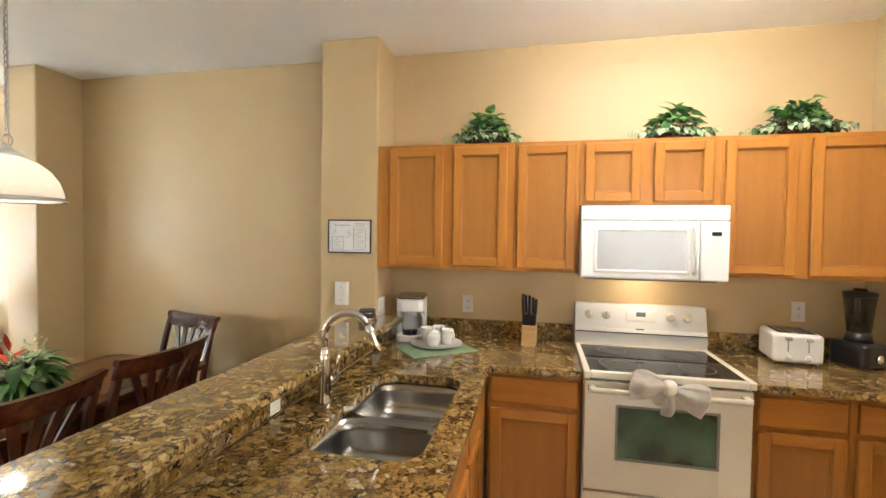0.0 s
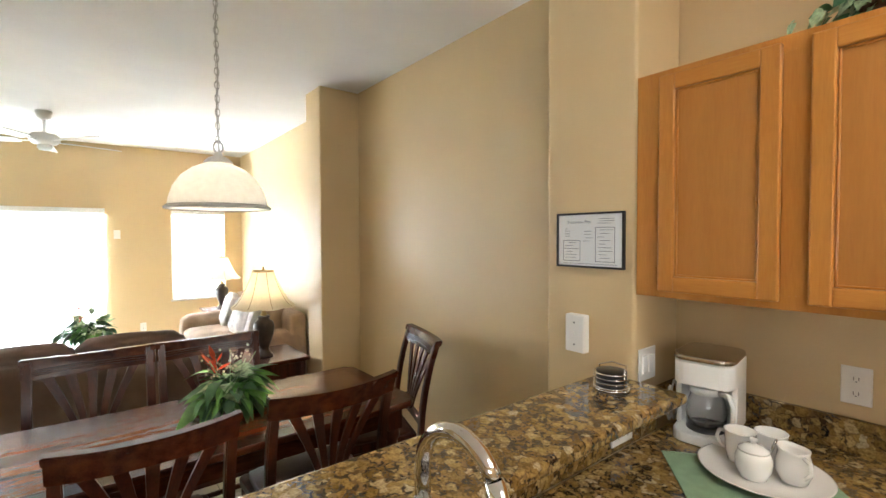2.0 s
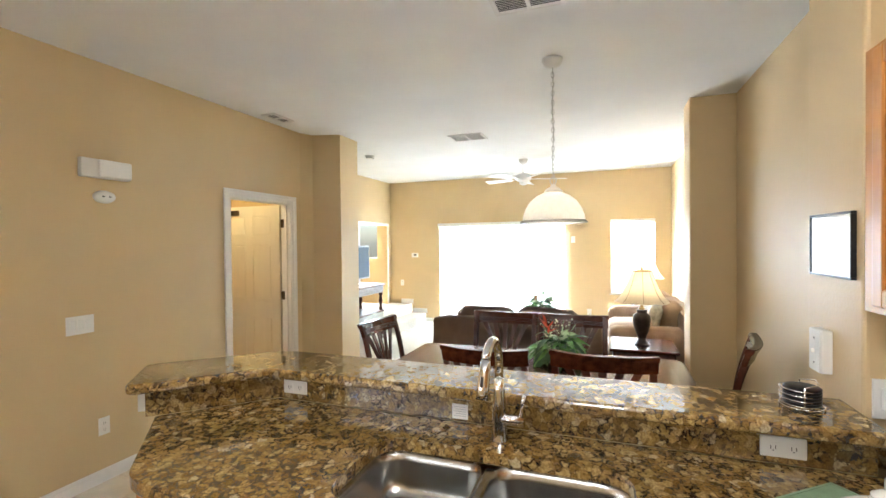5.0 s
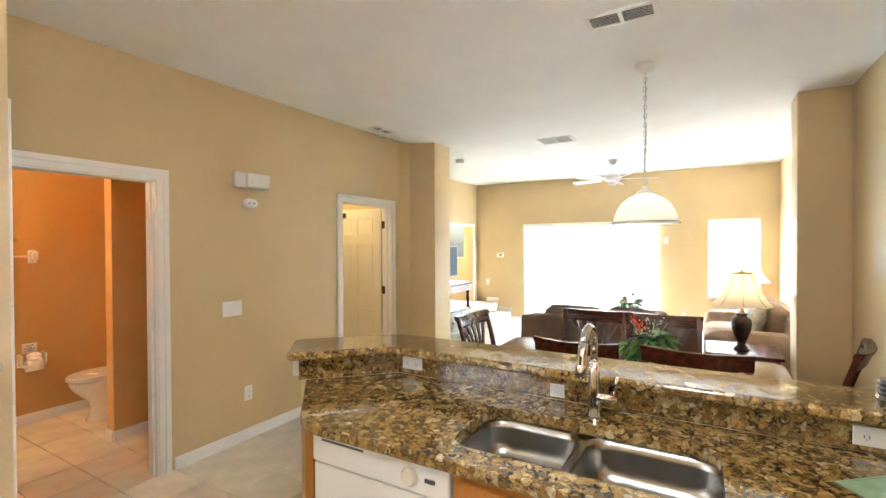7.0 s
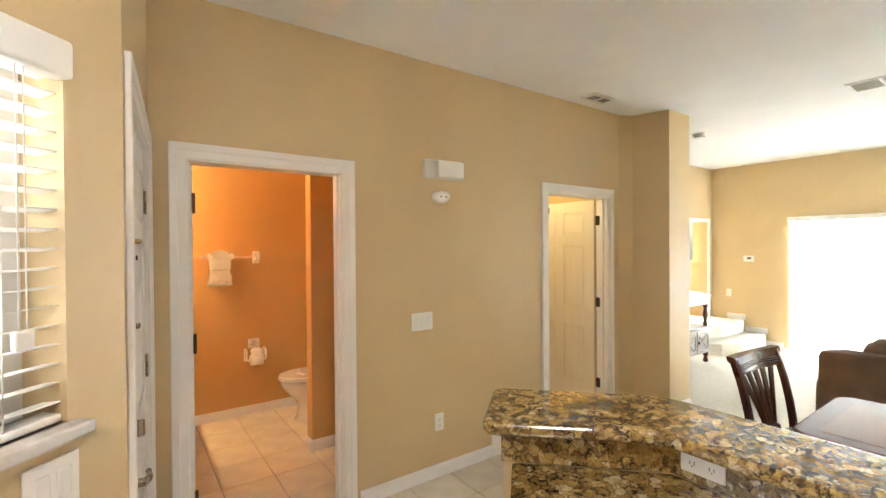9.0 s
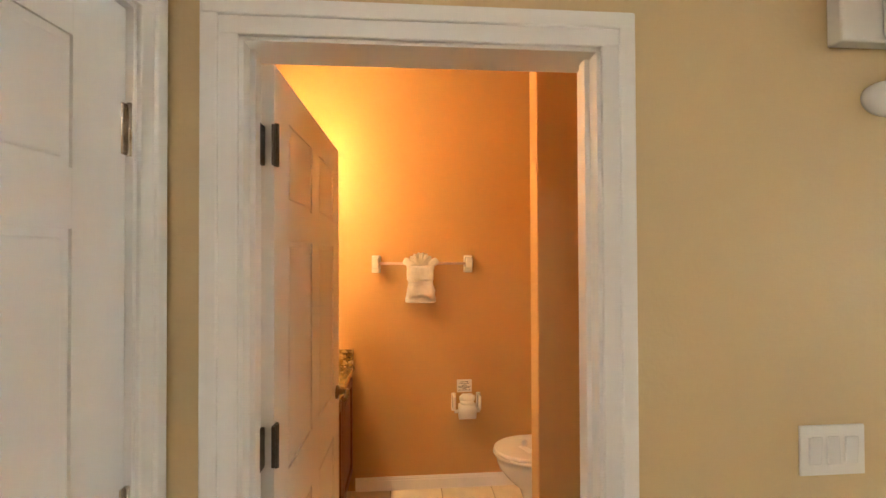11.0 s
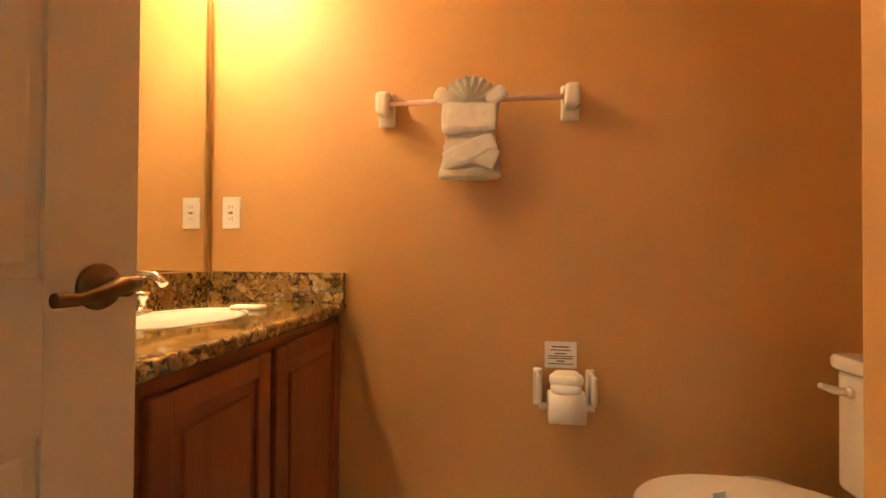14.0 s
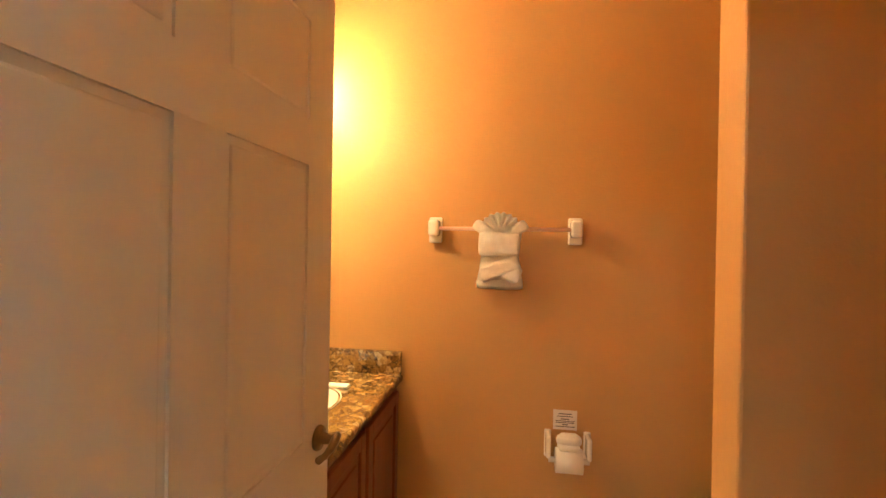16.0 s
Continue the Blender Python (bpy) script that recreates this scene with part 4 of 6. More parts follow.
part("display", bx(1.556, 2.8945, 1.592, 1.602, 2.8975, 1.612), SCREEN, mw, "dark display")
kp = mesh_of("button", bx(-.012, -.0012, -.006, .012, 0, .006, .001, 1), PLASTIC)
for r in range(6):
    for k in range(3):
        o = new("button", kp)
        o.parent = mw
        o.location = (1.548 + k * .031, 2.897, 1.565 - r * .027)
part("underside", bx(.93, 2.97, 1.338, 1.61, 3.27, 1.348), GREY, mw)

# ---- counter things ----
cm = thing("coffee_maker", "white drip coffee maker with glass carafe", "coffee maker", Matrix.Translation((-.130, 3.10, CZ)) @ Matrix.Rotation(radians(8), 4, "Z") @ Matrix.Diagonal((.88, 1, 1, 1)))
part("base", prism(rounded([(-.10, -.14), (.10, -.14), (.10, .10), (-.10, .10)], .06, 6), 0, .035, .006), PLASTIC, cm)
part("tower", prism(rounded([(-.10, .02), (.10, .02), (.10, .105), (-.10, .105)], .03, 4), .035, .26, .004), PLASTIC, cm)
for x in (-.10, .082):
    part("side_post", bx(x, -.06, .035, x + .018, .03, .19, .004), PLASTIC, cm)
part("filter_head", prism(rounded([(-.10, -.125), (.10, -.125), (.10, .105), (-.10, .105)], .06, 6), .185, .262, .005), PLASTIC, cm)
part("lid", prism(rounded([(-.102, -.13), (.102, -.13), (.102, .107), (-.102, .107)], .06, 6), .264, .282, .007, 3), NICKEL, cm, "steel-grey lid")
part("hot_plate", lathe([(.066, 0), (.066, .004), (.0, .0042)], (0, -.05, .0352), 32), BLACK, cm)
part("carafe", lathe([(.050, .0), (.066, .012), (.068, .05), (.060, .09), (.048, .12), (.050, .128), (.047, .128), (.045, .12), (.057, .09), (.065, .05), (.063, .014), (.0, .004)], (0, -.05, .040), 32), CLEAR, cm, "clear glass carafe").visible_shadow = False
part("carafe_band", lathe([(.0495, .112), (.052, .113), (.053, .132), (.046, .136), (.0, .137)], (0, -.05, .040), 32), PLASTIC, cm)
part("carafe_handle", tube([(.045, -.065, .165), (.085, -.10, .165), (.10, -.115, .14), (.095, -.11, .09), (.07, -.09, .06)], .009, 10, [.010, .010, .009, .009, .007]), PLASTIC, cm)
part("cord", merge(torus((-.135, .02, .08), .035, .004, "x", 20, 8, 1.9), torus((-.142, -.01, .075), .028, .004, "x", 20, 8, 2.0), bx(-.150, -.012, .05, -.128, .03, .07, .004)), PLASTIC, cm, "coiled white power cord")

mt = thing("placemat", "sage green cloth placemat laid on the counter", "placemat", Matrix.Translation((.085, 2.845, CZ)) @ Matrix.Rotation(radians(39), 4, "Z"))
part("cloth", bx(-.20, -.155, .0005, .20, .155, .0035, .0012), SAGE, mt)
part("hem", merge(bx(-.20, -.155, .0036, .20, -.148, .005), bx(-.20, .148, .0036, .20, .155, .005), bx(-.20, -.148, .0036, -.193, .148, .005), bx(.193, -.148, .0036, .20, .148, .005)), SAGE, mt)
solid("plate", lathe([(.085, 0), (.09, .004), (.14, .010), (.155, .017), (.157, .019), (.152, .019), (.138, .014), (.088, .009), (.0, .008)], (.075, 2.915, CZ + .005), 48), PORC, "white porcelain plate under the cups", "plate")
mug = thing("mug", "white porcelain coffee mug on the plate", "mug", Matrix.Translation((.015, 2.93, CZ + .017)) @ Matrix.Rotation(radians(170), 4, "Z"), "mugs on the plate")
part("cup", lathe([(.026, 0), (.030, .002), (.036, .03), (.040, .086), (.0415, .09), (.038, .09), (.034, .03), (.0, .008)], n=32), PORC, mug)
part("handle", tube([(.037, 0, .072), (.058, 0, .070), (.066, 0, .05), (.056, 0, .028), (.035, 0, .022)], .0055, 8), PORC, mug)
copy_thing(mug, Matrix.Translation((.075, 2.985, CZ + .017)) @ Matrix.Rotation(radians(100), 4, "Z"))
pt = thing("creamer", "white porcelain cream jug on the plate", "jug", Matrix.Translation((.145, 2.915, CZ + .017)) @ Matrix.Rotation(radians(-40), 4, "Z"))
jug = lathe([(.026, 0), (.031, .002), (.041, .03), (.040, .055), (.034, .078), (.036, .088), (.033, .088), (.030, .076), (.036, .05), (.0, .008)], n=32)
for v in jug.verts:
    if v.co.z > .06:
        f = (v.co.z - .06) / .028
        v.co.x += max(0, -v.co.x - .018) * -.9 * f
part("body", jug, PORC, pt)
part("handle", tube([(.033, 0, .078), (.056, 0, .074), (.060, 0, .05), (.038, 0, .026)], .005, 8), PORC, pt)
sb = thing("sugar_bowl", "white porcelain lidded sugar bowl", "bowl", Matrix.Translation((.070, 2.860, CZ + .014)))
part("bowl", lathe([(.026, 0), (.032, .004), (.042, .03), (.043, .055), (.036, .075), (.033, .075), (.0, .07)], n=32), PORC, sb)
part("lid", lathe([(.037, .075), (.036, .080), (.02, .090), (.008, .093), (.007, .098), (.011, .103), (.009, .109), (.0, .111)], n=28), PORC, sb)
part("spoon", tube([(.03, .01, .06), (.045, .02, .115)], .003, 8), STEEL, sb)

kb = thing("knife_block", "pale wood block with black-handled knives", "knife block", Matrix.Translation((.62, 3.10, CZ)) @ Matrix.Rotation(radians(-4), 4, "Z"))
part("block", prism([(-.055, 0), (.055, 0), (.075, .115), (.03, .125), (-.04, .122)], -.042, .042, .004), CABINET_IN, kb).matrix_basis = Matrix(((0, 0, 1, 0), (1, 0, 0, 0), (0, 1, 0, 0), (0, 0, 0, 1)))
part("sleeve", bx(-.042, -.035, .122, .042, .06, .19, .008, 2), BLACK, kb, "black upper sleeve")
for i, (x, y, h) in enumerate(((-.028, -.02, .105), (0, -.02, .12), (.028, -.02, .10), (-.028, .012, .125), (0, .012, .11), (.028, .012, .09), (-.015, .04, .115), (.018, .04, .10))):
    part("knife_handle", moved(bx(x - .008, y - .011, .188, x + .008, y + .011, .188 + h, .005, 2), Matrix.Rotation(radians((i % 3 - 1) * 2.5), 4, "Y")), BLACK, kb)

ts = thing("toaster", "white four-slice toaster on the counter", "toaster", Matrix.Translation((2.035, 3.115, CZ)) @ Matrix.Rotation(radians(-8), 4, "Z") @ Matrix.Diagonal((.82, 1.0, .86, 1)))
part("body", bx(-.14, -.125, .015, .14, .125, .195, .025, 4), PLASTIC, ts)
part("top_plate", bx(-.105, -.10, .1945, .105, .10, .199, .002), STEEL, ts, "steel slot plate")
for x in (-.075, -.03, .03, .075):
    part("slot", bx(x - .013, -.085, .1985, x + .013, .085, .2005), BLACK, ts)
for x in (-.055, .055):
    part("lever", merge(bx(x - .004, -.127, .085, x + .004, -.124, .165), bx(x - .020, -.140, .155, x + .020, -.120, .178, .005)), mat("grey_lever", (.32, .32, .32), .4, bump=0), ts, "grey push lever")
    part("knob", moved(lathe([(.018, 0), (.017, .014), (.0, .015)], n=20), Matrix.Translation((x, -.125, .05)) @ Matrix.Rotation(math.pi / 2, 4, "X")), PLASTIC, ts)
for x in (-.11, .11):
    for y in (-.09, .09):
        part("foot", lathe([(.012, 0), (.014, .016), (.0, .0165)], (x, y, 0), 14), GREY, ts)
bl = thing("blender", "black blender with smoky jar on the counter", "blender", Matrix.Translation((2.35, 3.10, CZ)) @ Matrix.Rotation(radians(30), 4, "Z"))
part("base", prism(rounded([(-.09, -.09), (.09, -.09), (.09, .09), (-.09, .09)], .03, 5), 0, .13, .02, 4), BLACK, bl)
part("collar", lathe([(.065, .13), (.058, .15), (.055, .175), (.0, .176)], n=28), BLACK, bl)
part("jar", lathe([(.048, .176), (.052, .18), (.070, .36), (.071, .37), (.067, .37), (.048, .19), (.0, .186)], n=32), glass("smoky_jar_glass", (.30, .29, .28)), bl, "smoky glass jar")
part("lid", lathe([(.072, .368), (.074, .375), (.074, .392), (.06, .398), (.03, .40), (.03, .412), (.0, .414)], n=32), BLACK, bl)
part("jar_handle", tube([(.066, 0, .345), (.105, 0, .335), (.105, 0, .24), (.058, 0, .215)], .008, 10), CLEAR, bl)
part("control_dial", moved(lathe([(.022, 0), (.02, .014), (.0, .015)], n=20), Matrix.Translation((0, -.09, .055)) @ Matrix.Rotation(math.pi / 2, 4, "X")), CHROME, bl)

# coaster rack on the bar
cr = thing("coaster_rack", "black coasters in a chrome wire rack", "coasters", Matrix.Translation((-.334, 2.832, BARZ)) @ Matrix.Rotation(radians(-12), 4, "Z") @ Matrix.Diagonal((1.04, 1.04, .90, 1)))
for k in range(6):
    part("coaster", lathe([(.045, 0), (.047, .002), (.047, .007), (.045, .009), (.0, .009)], (0, 0, .012 + k * .0098), 36), BLACK, cr)
for k in range(4):
    z = .014 + k * .017
    part("wire", tube([(.054 * math.cos(a), .054 * math.sin(a), z) for a in [radians(-200 + 220 * i / 24) for i in range(25)]], .0022, 8), CHROME, cr)
part("carrying_wire", merge(tube([(-.052, 0, .0), (-.052, 0, .078), (-.03, .035, .088), (.03, .035, .088), (.052, 0, .078), (.052, 0, .0)], .0024, 8), tube([(.054 * math.cos(a), .054 * math.sin(a), .006) for a in [2 * math.pi * i / 24 for i in range(25)]], .0024, 8)), CHROME, cr)
for a in (0, 2.1, 4.2):
    part("foot", lathe([(.005, 0), (.006, .006), (.0, .007)], (.05 * math.cos(a), .05 * math.sin(a), 0), 12), CHROME, cr)

# ---- wall fixtures ----


def plate(name, label, m, w, h, kind_of, category="outlet"):
    """A wall plate; local x along the wall, y out of it, z up."""
    ob = thing(name, label, category, m)
    part("cover", bx(-w / 2, 0, -h / 2, w / 2, .006, h / 2, .0025, 2), PLASTIC, ob)
    if kind_of in ("duplex", "duplex_flat"):
        flat = kind_of == "duplex_flat"
        for s in (-1, 1):
            cx, cz = (s * w * .22, 0) if flat else (0, s * h * .19)
            part("socket", bx(cx - .016, .006, cz - .014, cx + .016, .0078, cz + .014, .003), PLASTIC, ob)
            part("slot", merge(bx(cx - .007, .0077, cz - .006, cx - .005, .0084, cz + .005), bx(cx + .005, .0077, cz - .006, cx + .007, .0084, cz + .005), bx(cx - .002, .0077, cz - .011, cx + .002, .0084, cz - .008)), BLACK, ob)
    elif kind_of == "gfci":
        part("device", bx(-.017, .006, -.034, .017, .0085, .034, .002), PLASTIC, ob)
        for s in (-1, 1):
            part("slot", merge(bx(-.007, .0084, s * .021 - .005, -.005, .009, s * .021 + .005), bx(.005, .0084, s * .021 - .005, .007, .009, s * .021 + .005)), BLACK, ob)
        part("button", merge(bx(-.008, .0084, -.004, .008, .010, -.0005), bx(-.008, .0084, .0005, .008, .010, .004)), GREY, ob)
    elif kind_of.startswith("rocker"):
        n = int(kind_of[-1])
        for k in range(n):
            cx = (k - (n - 1) / 2) * .046
            part("rocker", moved(bx(cx - .0165, .004, -.033, cx + .0165, .010, .033, .003), Matrix.Rotation(radians(3 if k % 2 else -3), 4, "X")), WHITE, ob)
    return ob


SOUTHFACE = Matrix.Rotation(0, 4, "Z")                       # out of the wall is +y
NORTHFACE = Matrix.Rotation(math.pi, 4, "Z")                 # out of the wall is -y
EASTFACE = Matrix.Rotation(-math.pi / 2, 4, "Z")             # out of the wall is +x
T = Matrix.Translation
plate("light_switch", "white triple rocker switch on the entry wall", T((-.566, -.924, 1.077)), .165, .118, "rocker3", "light switch")
plate("wall_outlet", "white duplex outlet low on the entry wall", T((-.70, -.924, .372)), .072, .117, "duplex")
plate("wall_outlet", "white duplex outlet on the kitchen wall", T((.203, 3.309, 1.115)) @ NORTHFACE, .074, .117, "duplex")
plate("wall_outlet", "white duplex outlet behind the toaster", T((2.165, 3.309, 1.155)) @ NORTHFACE, .074, .117, "duplex")
plate("light_switch", "white double rocker switch beside the coffee maker", T((-.333, 3.06, 1.11)) @ EASTFACE, .118, .118, "rocker2", "light switch")
plate("wall_outlet", "white sideways outlet in the granite backsplash", T((-.2545, 1.0, .968)) @ EASTFACE, .118, .062, "duplex_flat")
plate("wall_outlet", "white sideways outlet in the granite near the column", T((-.2545, 2.757, .962)) @ EASTFACE, .118, .062, "duplex_flat")
plate("light_switch", "white double rocker switch under the window", AW @ T((.158 + .03, .001, 1.075)), .118, .118, "rocker2", "light switch")
plate("wall_outlet", "white outlet on the far living room wall", T((-6.979, 2.0, .33)) @ EASTFACE, .072, .117, "duplex")
plate("wall_outlet", "white outlet above the stairs", T((-6.979, -1.64, .78)) @ EASTFACE, .072, .117, "duplex")
plate("light_switch", "white rocker switch beside the patio door", T((-6.979, 1.73, 1.62)) @ EASTFACE, .072, .117, "rocker1", "light switch")
plate("wall_outlet", "white duplex outlet low on the dining wall", T((-1.36, 3.309, .36)) @ NORTHFACE, .072, .117, "duplex")
plate("wall_outlet", "white bathroom safety outlet above the backsplash", T((1.222, -2.909, 1.137)), .070, .115, "gfci")
plate("wall_outlet", "white outlet on the end of the half wall", T((.062, .532, .97)) @ Matrix.Rotation(radians(135), 4, "Z"), .072, .10, "duplex")
nt_ = thing("notice_card", "small white printed notice on the granite", "notice", T((-.2545, 1.745, .948)) @ EASTFACE)
part("card", bx(-.031, 0, -.028, .031, .003, .028, .001), PAPER, nt_)
for k in range(5):
    part("text_line", bx(-.024, .003, .017 - k * .0085, .024 - (k % 2) * .008, .0034, .0188 - k * .0085), FAINT, nt_)
tb = thing("switch_box", "white surface-mounted switch box on the wall stub", "light switch", T((-.563, 2.983, 1.197)) @ NORTHFACE)
part("box", bx(-.043, 0, -.074, .043, .034, .074, .005, 2), PLASTIC, tb)
part("cover", bx(-.041, .034, -.072, .041, .038, .072, .002), PLASTIC, tb)
part("toggle", bx(-.004, .038, -.010, .004, .048, .006, .002), PLASTIC, tb)
for z in (.040, -.046):
    part("screw", bx(-.003, .038, z, .003, .0395, z + .006), GREY, tb)
thm = thing("thermostat", "white thermostat on the far wall", "thermostat", T((-6.979, -1.35, 1.34)) @ EASTFACE)
part("case", bx(-.07, 0, -.045, .07, .025, .045, .008, 3), PLASTIC, thm)
part("display", bx(-.04, .0252, -.01, .02, .0262, .025), GREY, thm)

pf = thing("framed_notice", "black-framed evacuation plan on the wall stub", "picture", T((-.519, 2.983, 1.562)) @ NORTHFACE)
FW, FH = .148, .107
part("frame", merge(bx(-FW, 0, -FH, FW, .016, -FH + .008, .002), bx(-FW, 0, FH - .008, FW, .016, FH, .002), bx(-FW, .0002, -FH + .008, -FW + .008, .0158, FH - .008, .002), bx(FW - .008, .0002, -FH + .008, FW, .0158, FH - .008, .002)), BLACK, pf)
part("sheet", bx(-FW + .006, .002, -FH + .006, FW - .006, .008, FH - .006), PAPER, pf)
part("glass", bx(-FW + .007, .0105, -FH + .007, FW - .007, .0125, FH - .007), CLEAR, pf).visible_shadow = False


def words(parent, text, x, y, z, size, material, m):
    cu = bpy.data.curves.new("words", "FONT")
    cu.body, cu.size, cu.extrude, cu.align_x = text, size, .0002, "CENTER"
    ob = new("words", cu)
    me = bpy.data.meshes.new_from_object(ob.evaluated_get(bpy.context.evaluated_depsgraph_get()))
    bpy.data.objects.remove(ob)
    me.materials.append(material)
    o = new("words", me)
    o.parent = parent
    o.matrix_basis = m @ T((x, z, 0))
    return o


WM = T((0, .0084, 0)) @ Matrix.Rotation(math.pi, 4, "Z") @ Matrix.Rotation(math.pi / 2, 4, "X")
words(pf, "Evacuation Plan", -.045, 0, .066, .017, GREY, WM)


def bars(parent, items, y, material, flip=-1):
    for x0, z0, x1, z1 in items:
        part("print_line", bx(flip * x0, y, z0, flip * x1, y + .0005, z1), material, parent)


random.seed(3)
lines = []
for bx0, bx1, bz0, bz1, n in ((-.115, -.04, -.075, -.005, 6), (.03, .105, -.075, .045, 9), (-.115, -.085, .01, .05, 4), (-.03, .03, -.01, .04, 4), (.03, .11, .06, .085, 3)):
    for k in range(n):
        z = bz0 + (bz1 - bz0) * (k + .5) / n
        a = bx0 + random.random() * (bx1 - bx0) * .3
        lines.append((a, z, a + (bx1 - a) * random.uniform(.4, 1), z + .0018))
bars(pf, lines, .0082, GREY)
bars(pf, [(-.118, -.082, -.116, 0), (-.116, -.002, -.04, 0), (-.04, -.082, -.038, 0), (-.116, -.082, -.04, -.08), (.028, -.082, .03, .05), (.03, .048, .108, .05), (.108, -.082, .11, .05), (.03, -.082, .108, -.08), (-.12, -.092, .12, -.0905)], .0082, GREY)
ch = thing("door_chime", "white plastic door chime box on the entry wall", "door chime", T((-.725, -.924, 2.098)))
part("back", bx(-.155, 0, -.062, .155, .04, .062, .006), PLASTIC, ch)
part("cover", bx(-.155, .04, -.060, .06, .072, .060, .022, 4), PLASTIC, ch)
co = thing("carbon_monoxide_alarm", "white oval alarm below the door chime", "alarm", T((-.725, -.924, 1.915)))
part("case", moved(lathe([(.068, 0), (.070, .01), (.062, .03), (.03, .037), (.0, .038)], n=32), Matrix.Diagonal((1, 1, .62, 1)) @ Matrix.Rotation(-math.pi / 2, 4, "X")), PLASTIC, co)
for x in (-.03, .012):
    part("button", bx(x, .034, -.004, x + .018, .038, .006, .002), GREY, co)


def vent(x0, y0, x1, y1, along, n, two=True, back=BLACK):
    ob = thing("ceiling_vent", "white louvred ceiling vent", "vent")
    part("frame", merge(bx(x0, y0, H - .014, x1, y0 + .025, H - .001, .003), bx(x0, y1 - .025, H - .014, x1, y1, H - .001, .003), bx(x0, y0 + .025, H - .0139, x0 + .025, y1 - .025, H - .001, .003), bx(x1 - .025, y0 + .025, H - .0139, x1, y1 - .025, H - .001, .003)), TRIM, ob)
    # Flat sheet coloured as the shade seen between the slats.
    part("shade_backing", bx(x0 + .01, y0 + .01, H - .004, x1 - .01, y1 - .01, H - .001), back, ob)
    if two:
        part("centre_bar", bx(x0 + .02, (y0 + y1) / 2 - .01, H - .0138, x1 - .02, (y0 + y1) / 2 + .01, H - .001) if along == "y" else bx((x0 + x1) / 2 - .01, y0 + .02, H - .0138, (x0 + x1) / 2 + .01, y1 - .02, H - .001), TRIM, ob)
    for k in range(n):
        f = (k + .5) / n
        if along == "y":
            xx = x0 + .025 + (x1 - x0 - .05) * f
            part("slat", moved(bx(-.0048, y0 + .02, -.001, .0048, y1 - .02, .001), T((xx, 0, H - .009)) @ Matrix.Rotation(radians(25), 4, "Y")), TRIM, ob)
        else:
            yy = y0 + .025 + (y1 - y0 - .05) * f
            part("slat", moved(bx(x0 + .02, -.0035, -.001, x1 - .02, .0035, .001), T((0, yy, H - .009)) @ Matrix.Rotation(radians(-20), 4, "X")), TRIM, ob)
    return ob


vent(-1.06, 1.71, -.88, 2.08, "y", 8)
# Paler sheet here, so this vent's gaps look less shaded.
vent(-3.84, .56, -3.54, .965, "y", 12, True, FAINT)
vent(-2.38, -.80, -2.08, -.65, "x", 4)
sm = thing("smoke_detector", "white round smoke detector on the ceiling", "smoke detector", T((-4.233, -.833, H)))
part("case", lathe([(.0, -.045), (.035, -.044), (.06, -.034), (.068, -.012), (.07, -.001)], n=32), PLASTIC, sm)
part("vent_ring", lathe([(.050, -.041), (.055, -.038), (.05, -.036), (.050, -.041)], n=32), GREY, sm)

# Added ceiling fixture, never in view; it lights the kitchen's upper walls.
kl = thing("ceiling_light", "assumed flush kitchen ceiling light with lit diffuser, out of view", "ceiling light", T((1.42, 2.22, H)))
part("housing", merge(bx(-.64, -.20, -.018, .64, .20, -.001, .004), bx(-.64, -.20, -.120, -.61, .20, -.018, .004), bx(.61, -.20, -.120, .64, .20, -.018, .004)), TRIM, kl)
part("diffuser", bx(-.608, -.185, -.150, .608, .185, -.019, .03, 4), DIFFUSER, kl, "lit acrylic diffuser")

# ---- pendant over the table ----
pd = thing("pendant_lamp", "white alabaster bowl pendant on a chain", "pendant lamp", T((-1.78, 1.933, 0)))
part("canopy", lathe([(.012, H - .06), (.02, H - .058), (.05, H - .045), (.066, H - .02), (.068, H - .001)], n=36), TRIM, pd)
link_me = mesh_of("chain_link", torus((0, 0, 0), .010, .0018, "x", 14, 6, 1.85), CHAIN)
k, z = 0, 2.03
while z < H - .065:
    o = new("chain_link", link_me)
    o.parent = pd
    o.matrix_basis = T((0, 0, z)) @ Matrix.Rotation(radians(90 * (k % 2) + 8), 4, "Z")
    z += .031
    k += 1
part("cord", tube([(.004 * math.sin(j), .004 * math.cos(j), 1.97 + j * (H - 2.03) / 14) for j in range(15)], .0028, 8), CHAIN, pd)
part("loop", torus((0, 0, 1.995), .020, .004, "x", 20, 8, 1.3), CHAIN, pd)
part("cap", lathe([(.062, 1.918), (.06, 1.928), (.042, 1.945), (.022, 1.955), (.014, 1.972), (.0, 1.973)], n=36), TRIM, pd)
part("bowl", lathe([(.208, 1.728), (.203, 1.76), (.186, 1.81), (.155, 1.858), (.11, 1.895), (.06, 1.918), (.055, 1.914), (.106, 1.888), (.150, 1.852), (.181, 1.806), (.198, 1.758), (.203, 1.728), (.208, 1.728)], n=64), BOWL, pd, "glowing alabaster glass bowl")
part("rim", lathe([(.203, 1.712), (.222, 1.708), (.225, 1.716), (.212, 1.727), (.203, 1.727), (.203, 1.712)], n=64), mat("grey_rim_glass", (.50, .49, .46), .25, var=.05, bump=0), pd, "grey-white rolled rim")

